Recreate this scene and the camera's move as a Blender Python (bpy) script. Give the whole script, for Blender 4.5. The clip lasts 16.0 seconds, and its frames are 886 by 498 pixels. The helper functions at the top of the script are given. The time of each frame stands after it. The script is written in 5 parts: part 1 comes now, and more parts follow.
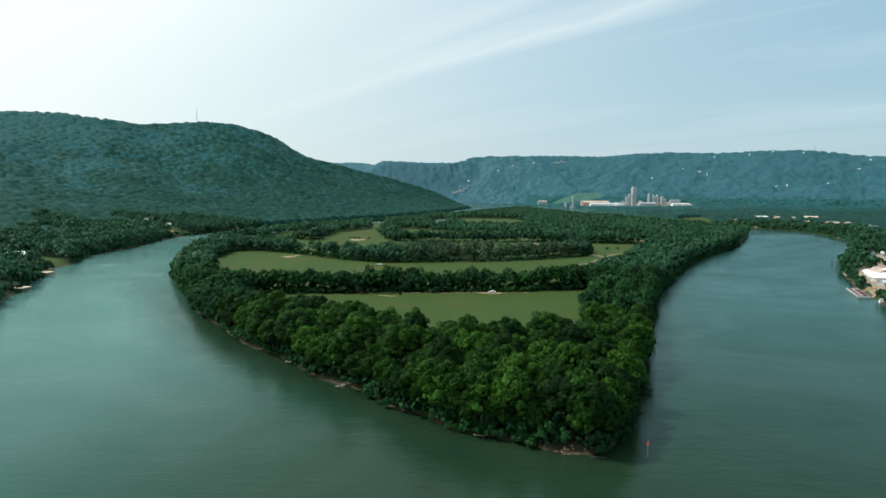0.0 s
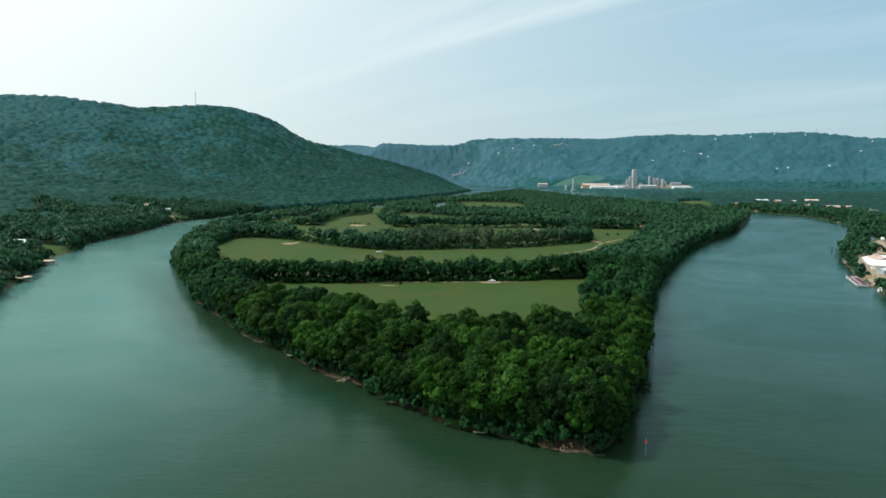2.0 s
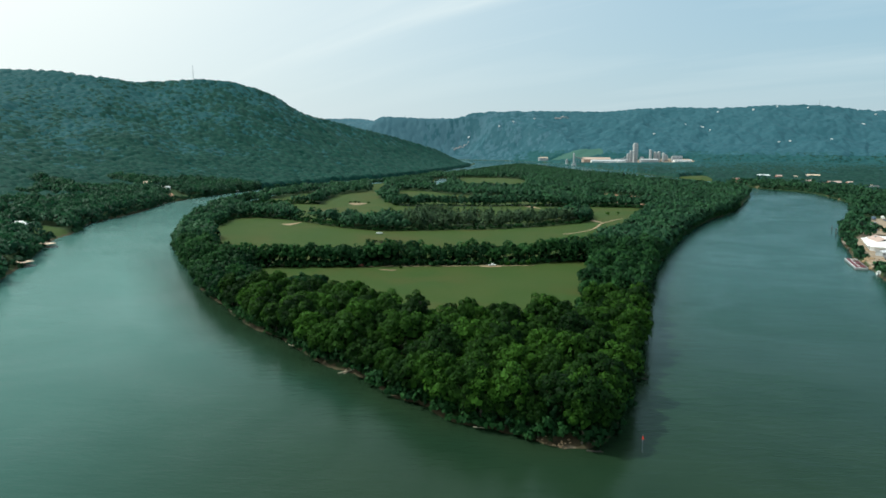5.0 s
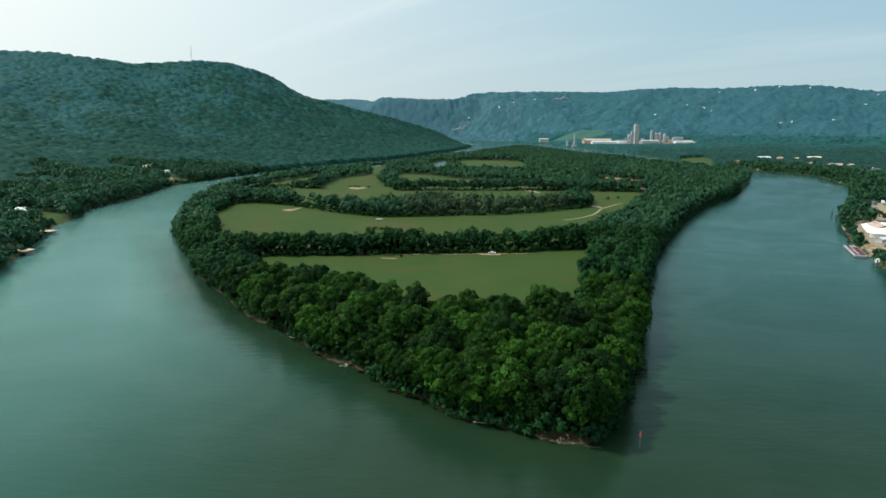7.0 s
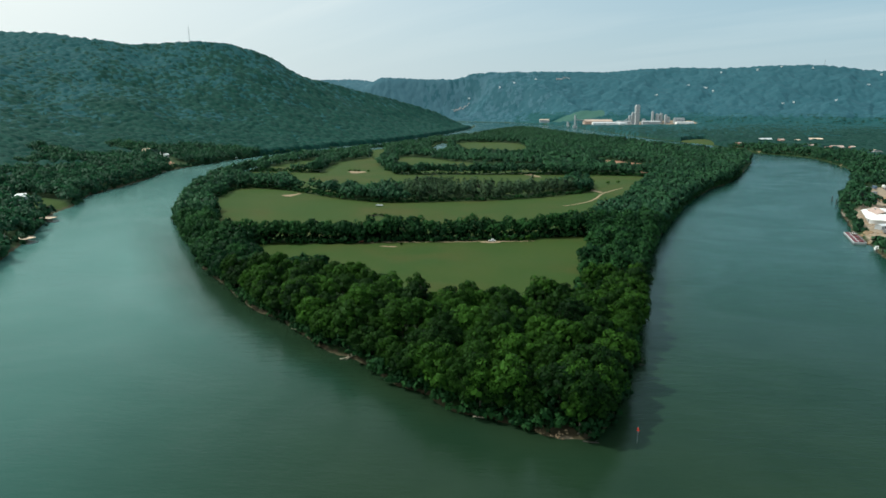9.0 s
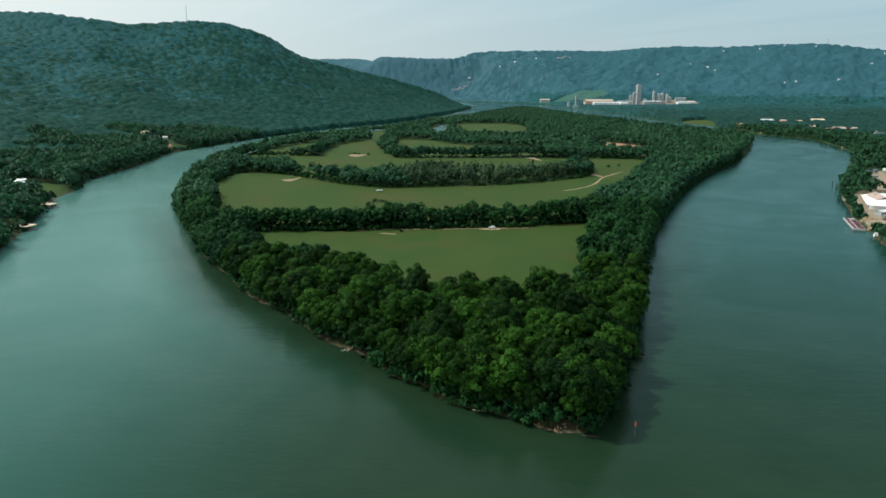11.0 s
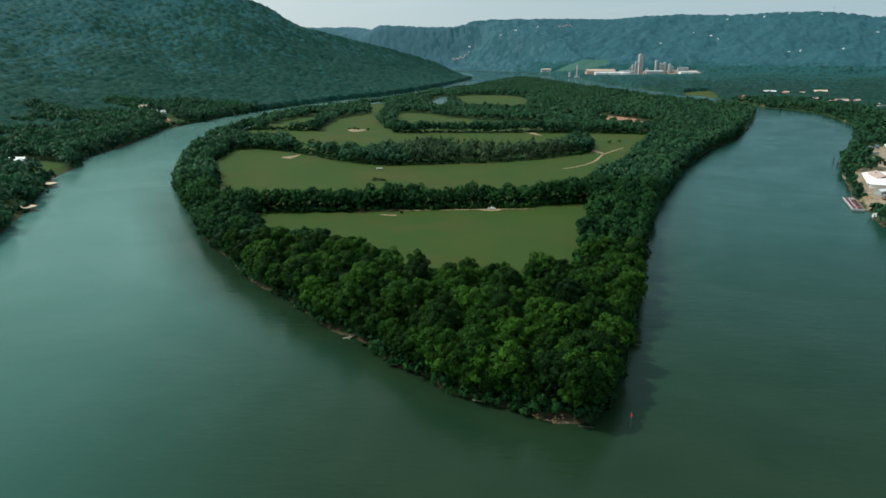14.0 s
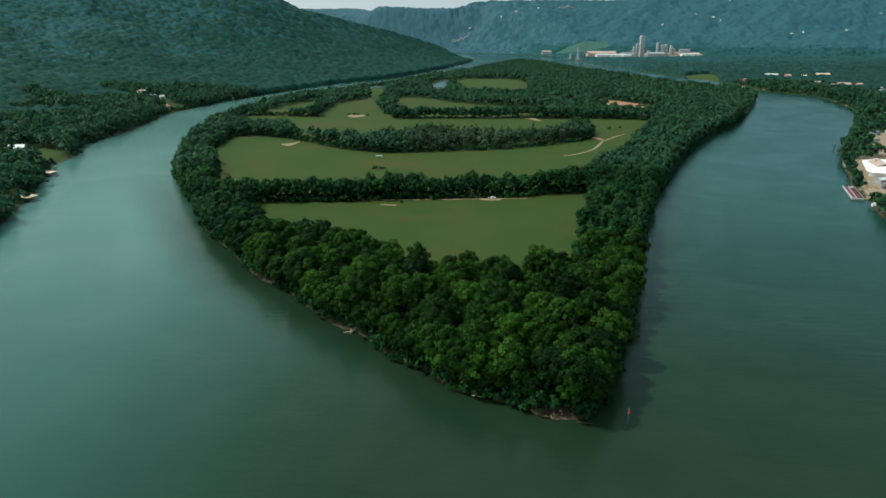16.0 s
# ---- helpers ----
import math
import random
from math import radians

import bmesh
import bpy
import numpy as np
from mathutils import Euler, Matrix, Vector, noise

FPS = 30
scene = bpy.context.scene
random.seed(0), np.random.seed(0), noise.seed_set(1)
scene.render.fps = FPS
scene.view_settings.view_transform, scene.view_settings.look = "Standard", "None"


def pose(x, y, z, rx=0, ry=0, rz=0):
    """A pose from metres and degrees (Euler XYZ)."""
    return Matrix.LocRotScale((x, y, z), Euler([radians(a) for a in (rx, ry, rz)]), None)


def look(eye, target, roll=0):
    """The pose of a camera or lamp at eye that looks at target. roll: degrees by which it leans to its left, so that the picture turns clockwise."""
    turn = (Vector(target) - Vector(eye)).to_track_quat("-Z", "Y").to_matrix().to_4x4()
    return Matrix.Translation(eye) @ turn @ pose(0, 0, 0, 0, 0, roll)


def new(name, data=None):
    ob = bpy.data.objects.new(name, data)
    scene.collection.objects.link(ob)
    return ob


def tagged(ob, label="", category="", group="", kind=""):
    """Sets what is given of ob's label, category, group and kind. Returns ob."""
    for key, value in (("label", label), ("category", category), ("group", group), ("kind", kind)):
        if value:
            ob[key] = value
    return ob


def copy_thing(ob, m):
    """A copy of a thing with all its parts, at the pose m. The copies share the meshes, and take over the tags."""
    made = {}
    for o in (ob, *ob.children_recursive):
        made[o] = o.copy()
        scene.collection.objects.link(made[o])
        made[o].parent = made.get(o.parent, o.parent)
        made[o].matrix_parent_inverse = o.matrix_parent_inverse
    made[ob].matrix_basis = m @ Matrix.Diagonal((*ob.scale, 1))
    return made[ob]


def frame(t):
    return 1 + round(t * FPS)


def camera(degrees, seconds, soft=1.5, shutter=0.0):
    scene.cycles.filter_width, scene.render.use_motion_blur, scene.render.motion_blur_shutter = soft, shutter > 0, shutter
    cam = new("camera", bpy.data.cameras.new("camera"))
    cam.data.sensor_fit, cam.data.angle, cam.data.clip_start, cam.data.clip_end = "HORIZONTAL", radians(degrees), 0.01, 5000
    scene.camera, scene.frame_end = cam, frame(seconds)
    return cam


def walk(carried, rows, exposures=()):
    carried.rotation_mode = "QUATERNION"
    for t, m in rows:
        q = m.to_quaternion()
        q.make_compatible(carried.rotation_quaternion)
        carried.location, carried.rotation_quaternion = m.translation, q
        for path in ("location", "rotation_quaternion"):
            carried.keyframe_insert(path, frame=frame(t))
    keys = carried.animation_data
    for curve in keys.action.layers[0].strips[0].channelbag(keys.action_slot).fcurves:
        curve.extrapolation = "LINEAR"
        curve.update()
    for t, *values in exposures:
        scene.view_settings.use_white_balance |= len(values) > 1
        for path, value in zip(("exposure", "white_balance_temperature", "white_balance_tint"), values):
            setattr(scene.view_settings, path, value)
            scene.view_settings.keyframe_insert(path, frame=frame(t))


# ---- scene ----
cam = camera(67.4, 16.0, soft=1.65)
# seconds, eye x, y, z, pitch, lean to the left
ROWS = [
    (0.0, 0.0, 0.0, 76.58, -4.960, 0.578),
    (0.5, 0.0, 0.0, 77.94, -5.347, 0.561),
    (1.0, 0.0, 0.0, 79.30, -5.733, 0.543),
    (1.5, 0.0, 0.0, 80.65, -6.131, 0.526),
    (2.0, 0.0, 0.0, 82.01, -6.519, 0.509),
    (2.5, 0.0, 0.0, 83.37, -6.893, 0.493),
    (3.0, 0.0, 0.0, 84.73, -7.282, 0.476),
    (5.5, 0.0, 0.0, 91.51, -9.261, 0.399),
    (6.0, 0.0, 0.0, 92.87, -9.683, 0.385),
    (6.5, 0.0, 0.0, 94.23, -10.103, 0.371),
    (7.0, 0.0, 0.0, 95.59, -10.515, 0.357),
    (7.5, 0.0, 0.0, 96.94, -10.935, 0.344),
    (8.0, 0.0, 0.0, 98.30, -11.342, 0.331),
    (8.5, 0.0, 0.0, 99.66, -11.762, 0.318),
    (9.0, 0.0, 0.0, 101.01, -12.193, 0.306),
    (11.5, 0.0, 0.0, 107.80, -14.372, 0.250),
    (12.0, 0.0, 0.0, 109.16, -14.800, 0.241),
    (12.5, 0.0, 0.0, 110.52, -15.228, 0.231),
    (13.0, 0.0, 0.0, 111.87, -15.666, 0.223),
    (13.5, 0.0, 0.0, 113.23, -16.090, 0.214),
    (14.0, 0.0, 0.0, 114.59, -16.517, 0.207),
    (14.5, 0.0, 0.0, 115.95, -16.904, 0.199),
    (15.0, 0.0, 0.0, 117.30, -17.301, 0.192),
    (15.5, 0.0, 0.0, 118.66, -17.666, 0.186),
    (16.0, 0.0, 0.0, 120.02, -18.034, 0.180),
]
EXPOSURES = [(0.0, 0.0, 6150, 1), (8.0, -0.08, 6150, 1), (16.0, -0.28, 6150, 0)]


def aim(x, y, z, pitch, lean):
    p = radians(pitch)
    return look((x, y, z), (x, y + 100 * math.cos(p), z + 100 * math.sin(p)), lean)


walk(cam, [(t, aim(*row)) for t, *row in ROWS], EXPOSURES)

# ---- world and sun ----
SUN_UP, SUN_SIDE = 51.0, 79.0          # degrees above the horizon, and to the left of straight ahead
SUN_POWER, SKY_POWER = 4.0, 0.14

to_sun = Vector((-math.sin(radians(SUN_SIDE)) * math.cos(radians(SUN_UP)), math.cos(radians(SUN_SIDE)) * math.cos(radians(SUN_UP)), math.sin(radians(SUN_UP))))
HAZE_LOW, HAZE_SUN, CIRRUS, CLEAR = (4.6, 5.1, 5.4), (7.9, 7.7, 7.4), (6.5, 6.7, 6.7), (2.0, 3.8, 4.95)

world = bpy.data.worlds.new("world")
scene.world = world
world.use_nodes = True
wn, wl = world.node_tree.nodes, world.node_tree.links
wn.clear()
w_out, w_bg, sky = wn.new("ShaderNodeOutputWorld"), wn.new("ShaderNodeBackground"), wn.new("ShaderNodeTexSky")
sky.sky_type, sky.sun_disc = "NISHITA", False
sky.sun_elevation, sky.sun_rotation = radians(SUN_UP), radians(-SUN_SIDE)
sky.altitude, sky.air_density, sky.dust_density, sky.ozone_density = 200, 1.0, 3.0, 0.3
# thin cirrus, drawn out in long streaks over the whole sky
w_co, w_sep = wn.new("ShaderNodeTexCoord"), wn.new("ShaderNodeSeparateXYZ")
wl.new(w_co.outputs["Generated"], w_sep.inputs[0])


def w_math(op, a, b):
    n = wn.new("ShaderNodeMath")
    n.operation = op
    for i, v in enumerate((a, b)):
        if isinstance(v, (int, float)):
            n.inputs[i].default_value = v
        else:
            wl.new(v, n.inputs[i])
    return n.outputs[0]


w_low = w_math("ADD", w_math("MAXIMUM", w_sep.outputs["Z"], 0.0), 0.12)
w_flat = wn.new("ShaderNodeCombineXYZ")
wl.new(w_math("DIVIDE", w_sep.outputs["X"], w_low), w_flat.inputs[0])
wl.new(w_math("DIVIDE", w_sep.outputs["Y"], w_low), w_flat.inputs[1])
w_turn = wn.new("ShaderNodeMapping")
w_turn.inputs["Rotation"].default_value = (0, 0, radians(47))
wl.new(w_flat.outputs[0], w_turn.inputs[0])
w_long = wn.new("ShaderNodeMapping")
w_long.inputs["Scale"].default_value, w_long.inputs["Location"].default_value = (0.22, 1.15, 1.0), (0.9, 0.35, 0.0)
wl.new(w_turn.outputs[0], w_long.inputs[0])
w_noise = wn.new("ShaderNodeTexNoise")
w_noise.inputs["Scale"].default_value, w_noise.inputs["Detail"].default_value = 1.1, 6.0
w_noise.inputs["Roughness"].default_value, w_noise.inputs["Distortion"].default_value = 0.52, 0.5
wl.new(w_long.outputs[0], w_noise.inputs["Vector"])
w_ramp = wn.new("ShaderNodeValToRGB")
w_ramp.color_ramp.elements[0].position, w_ramp.color_ramp.elements[1].position = 0.47, 0.74
wl.new(w_noise.outputs["Fac"], w_ramp.inputs[0])


def w_blend(fac, a, b):
    k = wn.new("ShaderNodeMix")
    k.data_type = "RGBA"
    if isinstance(fac, float):
        k.inputs["Factor"].default_value = fac
    else:
        wl.new(fac, k.inputs["Factor"])
    wl.new(a, k.inputs["A"])
    k.inputs["B"].default_value = (*b, 1)
    return k.outputs["Result"]


# hazy air: paler towards the horizon and round the sun
w_dot = wn.new("ShaderNodeVectorMath")
w_dot.operation = "DOT_PRODUCT"
wl.new(w_co.outputs["Generated"], w_dot.inputs[0])
w_dot.inputs[1].default_value = to_sun
w_round = w_math("POWER", w_math("MAXIMUM", w_math("ADD", w_math("MULTIPLY", w_dot.outputs["Value"], 0.5), 0.5), 0.0), 4.4)
w_level = w_math("POWER", w_math("SUBTRACT", 1.0, w_math("MAXIMUM", w_sep.outputs["Z"], 0.0)), 9.0)
w_veil = w_blend(w_math("MULTIPLY", w_level, 0.80), w_blend(0.6, sky.outputs[0], CLEAR), HAZE_LOW)
w_veil = w_blend(w_math("MINIMUM", w_math("MULTIPLY", w_round, 2.8), 0.92), w_veil, HAZE_SUN)
w_streak = wn.new("ShaderNodeSeparateXYZ")
wl.new(w_turn.outputs[0], w_streak.inputs[0])
w_off = w_math("ABSOLUTE", w_math("ADD", w_math("SUBTRACT", w_streak.outputs["Y"], 2.13), w_math("MULTIPLY", w_math("SUBTRACT", w_noise.outputs["Fac"], 0.5), 0.9)), 0.0)
w_band = w_math("MULTIPLY", w_math("POWER", w_math("MAXIMUM", w_math("SUBTRACT", 1.0, w_math("MULTIPLY", w_off, 6.0)), 0.0), 1.3), 0.6)
w_thin = w_math("MULTIPLY", w_math("MAXIMUM", w_band, w_math("MULTIPLY", w_ramp.outputs["Color"], 0.6)), w_math("MULTIPLY", w_math("MINIMUM", w_math("MULTIPLY", w_sep.outputs["Z"], 5.0), 1.0), 0.85))
w_cloud = w_blend(w_thin, w_veil, CIRRUS)
wl.new(w_cloud, w_bg.inputs["Color"])
w_bg.inputs["Strength"].default_value = SKY_POWER
wl.new(w_bg.outputs[0], w_out.inputs[0])

sun = new("sun", bpy.data.lights.new("sun", "SUN"))
sun.data.energy, sun.data.angle, sun.data.color = SUN_POWER, radians(0.6), (1.0, 0.97, 0.90)
sun.matrix_world = look(tuple(to_sun * 300), (0, 0, 0))


# ---- materials ----
def material(name):
    m = bpy.data.materials.new(name)
    m.use_nodes = True
    t = m.node_tree
    return m, t.nodes, t.links, t.nodes["Principled BSDF"]


def noise_node(n, l, scale, detail=4.0, rough=0.55, vector=None, distort=0.0):
    k = n.new("ShaderNodeTexNoise")
    k.inputs["Scale"].default_value, k.inputs["Detail"].default_value = scale, detail
    k.inputs["Roughness"].default_value, k.inputs["Distortion"].default_value = rough, distort
    if vector is None:
        vector = n.new("ShaderNodeNewGeometry").outputs["Position"]
    l.new(vector, k.inputs["Vector"])
    return k.outputs["Fac"]


def ramp_node(n, l, source, low, high):
    k = n.new("ShaderNodeMapRange")
    k.inputs["From Min"].default_value, k.inputs["From Max"].default_value = low, high
    l.new(source, k.inputs["Value"])
    return k.outputs["Result"]


def mix_node(n, l, fac, a, b):
    k = n.new("ShaderNodeMix")
    k.data_type = "RGBA"
    for key, v in (("Factor", fac), ("A", a), ("B", b)):
        if isinstance(v, tuple):
            k.inputs[key].default_value = (*v, 1)
        elif isinstance(v, (int, float)):
            k.inputs[key].default_value = v
        else:
            l.new(v, k.inputs[key])
    return k.outputs["Result"]


def math_node(n, l, op, a, b):
    k = n.new("ShaderNodeMath")
    k.operation = op
    for i, v in enumerate((a, b)):
        if isinstance(v, (int, float)):
            k.inputs[i].default_value = v
        else:
            l.new(v, k.inputs[i])
    return k.outputs[0]


def bump_node(n, l, height, strength, distance, shader):
    k = n.new("ShaderNodeBump")
    k.inputs["Strength"].default_value, k.inputs["Distance"].default_value = strength, distance
    l.new(height, k.inputs["Height"])
    l.new(k.outputs[0], shader.inputs["Normal"])
    return k


def attribute_node(n, name):
    k = n.new("ShaderNodeAttribute")
    k.attribute_name = name
    return k.outputs["Fac"]


def surface(name, a, b, rough=0.8, scale=1.0, fine=12.0, bump=0.3, metal=0.0, spec=0.4):
    """A matt surface that varies between two colours at two scales, with fine relief."""
    m, n, l, p = material(name)
    big, small = noise_node(n, l, scale, 5), noise_node(n, l, fine, 3)
    f = math_node(n, l, "ADD", math_node(n, l, "MULTIPLY", big, 0.65), math_node(n, l, "MULTIPLY", small, 0.35))
    l.new(mix_node(n, l, ramp_node(n, l, f, 0.33, 0.67), a, b), p.inputs["Base Color"])
    p.inputs["Roughness"].default_value, p.inputs["Metallic"].default_value = rough, metal
    p.inputs["Specular IOR Level"].default_value = spec
    bump_node(n, l, small, bump, 0.05, p)
    return m


def leaf_material(name, dark, light, tone="attribute", through_light=0.18, mottle=0.4, shine=0.12, grain=0.24, spread=1.4):
    """Foliage: every clump, tree and patch of wood has its own green."""
    m, n, l, p = material(name)
    geo = n.new("ShaderNodeNewGeometry")
    if tone == "attribute":
        tree = attribute_node(n, "tone")
    else:
        tree = n.new("ShaderNodeObjectInfo").outputs["Random"]
    patch = noise_node(n, l, 0.012, 3)
    f = math_node(n, l, "ADD", math_node(n, l, "MULTIPLY", tree, 0.62), math_node(n, l, "MULTIPLY", geo.outputs["Random Per Island"], grain))
    f = math_node(n, l, "ADD", f, math_node(n, l, "MULTIPLY", ramp_node(n, l, patch, 0.32, 0.68), 0.4))
    f = math_node(n, l, "ADD", f, math_node(n, l, "MULTIPLY", math_node(n, l, "SUBTRACT", noise_node(n, l, 0.4, 3, 0.65), 0.5), mottle))
    f = math_node(n, l, "POWER", math_node(n, l, "MAXIMUM", f, 0.0), spread)
    colour = mix_node(n, l, f, dark, light)
    l.new(colour, p.inputs["Base Color"])
    p.inputs["Roughness"].default_value, p.inputs["Specular IOR Level"].default_value = 0.6, shine
    soft, turn = n.new("ShaderNodeAttribute"), n.new("ShaderNodeVectorTransform")
    soft.attribute_name, turn.vector_type, turn.convert_from, turn.convert_to = "soft", "NORMAL", "OBJECT", "WORLD"
    l.new(soft.outputs["Vector"], turn.inputs[0])
    l.new(turn.outputs[0], p.inputs["Normal"])
    back, mixed = n.new("ShaderNodeBsdfTranslucent"), n.new("ShaderNodeMixShader")
    l.new(colour, back.inputs["Color"])
    mixed.inputs[0].default_value = through_light
    l.new(p.outputs[0], mixed.inputs[1])
    l.new(back.outputs[0], mixed.inputs[2])
    l.new(mixed.outputs[0], n["Material Output"].inputs["Surface"])
    return m


LEAF_NEAR = leaf_material("leaf_bottomland", (0.001, 0.010, 0.002), (0.034, 0.092, 0.010), shine=0.05, tone="object", through_light=0.09, mottle=0.8, spread=1.9)
LEAF_WOODS = leaf_material("leaf_woods", (0.003, 0.020, 0.008), (0.028, 0.088, 0.023), shine=0.06)
LEAF_FLAT = leaf_material("leaf_flat", (0.011, 0.047, 0.022), (0.034, 0.100, 0.040), grain=0.12)
LEAF_BANK = leaf_material("leaf_bank", (0.006, 0.039, 0.019), (0.023, 0.086, 0.034), grain=0.08)
LEAF_POPLAR = leaf_material("leaf_poplar", (0.024, 0.056, 0.024), (0.060, 0.105, 0.048), grain=0.12)
# slope, hill, ridge and far leaves carry distance haze in their base colour
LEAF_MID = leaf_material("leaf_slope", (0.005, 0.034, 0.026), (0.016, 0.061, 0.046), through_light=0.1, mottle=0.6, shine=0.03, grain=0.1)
LEAF_HILL_HAZE = leaf_material("leaf_hill_haze", (0.014, 0.063, 0.067), (0.028, 0.092, 0.097), through_light=0.1, mottle=0.5, shine=0.03, grain=0.1)
LEAF_RIDGE_HAZE = leaf_material("leaf_ridge_haze", (0.028, 0.088, 0.110), (0.044, 0.114, 0.140), through_light=0.1, mottle=0.5, shine=0.03, grain=0.1)
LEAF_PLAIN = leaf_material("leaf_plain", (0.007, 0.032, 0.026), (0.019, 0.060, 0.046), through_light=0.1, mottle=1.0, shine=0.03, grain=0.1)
LEAF_FAR_HAZE = leaf_material("leaf_far_haze", (0.048, 0.112, 0.142), (0.064, 0.137, 0.170), through_light=0.1, mottle=0.5, shine=0.03, grain=0.1)
BARK = surface("bark", (0.045, 0.037, 0.028), (0.11, 0.092, 0.07), 0.9, 2.0, 9.0, 0.6)


def ground_material():
    """Forest floor, meadow, bare bank and river bed on one sheet."""
    m, n, l, p = material("ground")
    a1, a2, a3 = noise_node(n, l, 0.02, 5), noise_node(n, l, 0.35, 4), noise_node(n, l, 2.5, 3)
    floor = mix_node(n, l, ramp_node(n, l, a2, 0.35, 0.65), (0.014, 0.034, 0.010), (0.030, 0.058, 0.016))
    green = mix_node(n, l, ramp_node(n, l, a1, 0.35, 0.68), (0.024, 0.056, 0.006), (0.037, 0.060, 0.008))
    green = mix_node(n, l, math_node(n, l, "MULTIPLY", ramp_node(n, l, a2, 0.4, 0.7), 0.45), green, (0.023, 0.050, 0.006))
    green = mix_node(n, l, math_node(n, l, "MULTIPLY", ramp_node(n, l, a3, 0.5, 0.75), 0.30), green, (0.052, 0.064, 0.014))
    bare = mix_node(n, l, ramp_node(n, l, a2, 0.3, 0.7), (0.030, 0.027, 0.014), (0.076, 0.060, 0.032))
    field = ramp_node(n, l, math_node(n, l, "ADD", attribute_node(n, "field"), math_node(n, l, "MULTIPLY", a2, 0.3)), 0.5, 0.8)
    bank = ramp_node(n, l, math_node(n, l, "ADD", attribute_node(n, "bank"), math_node(n, l, "MULTIPLY", a2, 0.5)), 0.55, 0.95)
    crowns, glades = noise_node(n, l, 0.055, 3, 0.6), noise_node(n, l, 0.007, 3)
    # wooded hill, far clearing and ridge colours include painted blue haze
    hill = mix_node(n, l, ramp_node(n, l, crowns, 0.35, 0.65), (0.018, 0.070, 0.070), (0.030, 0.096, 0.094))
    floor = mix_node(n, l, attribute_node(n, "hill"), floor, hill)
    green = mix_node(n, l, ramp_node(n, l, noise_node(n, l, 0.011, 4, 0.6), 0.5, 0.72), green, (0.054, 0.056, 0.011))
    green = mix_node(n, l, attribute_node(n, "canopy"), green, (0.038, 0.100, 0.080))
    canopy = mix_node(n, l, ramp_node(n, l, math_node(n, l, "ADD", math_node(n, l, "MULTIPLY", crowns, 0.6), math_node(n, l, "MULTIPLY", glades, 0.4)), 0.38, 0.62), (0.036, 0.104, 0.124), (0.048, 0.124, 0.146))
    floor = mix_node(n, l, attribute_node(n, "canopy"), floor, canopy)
    earth = mix_node(n, l, ramp_node(n, l, a2, 0.3, 0.7), (0.17, 0.135, 0.095), (0.36, 0.28, 0.20))
    colour = mix_node(n, l, bank, mix_node(n, l, field, floor, green), bare)
    colour = mix_node(n, l, ramp_node(n, l, math_node(n, l, "ADD", attribute_node(n, "earth"), math_node(n, l, "MULTIPLY", a2, 0.3)), 0.5, 0.8), colour, earth)
    l.new(colour, p.inputs["Base Color"])
    p.inputs["Roughness"].default_value, p.inputs["Specular IOR Level"].default_value = 0.9, 0.2
    bump_node(n, l, math_node(n, l, "ADD", a3, math_node(n, l, "MULTIPLY", math_node(n, l, "MULTIPLY", crowns, attribute_node(n, "canopy")), 26.0)), 0.5, 0.3, p)
    return m


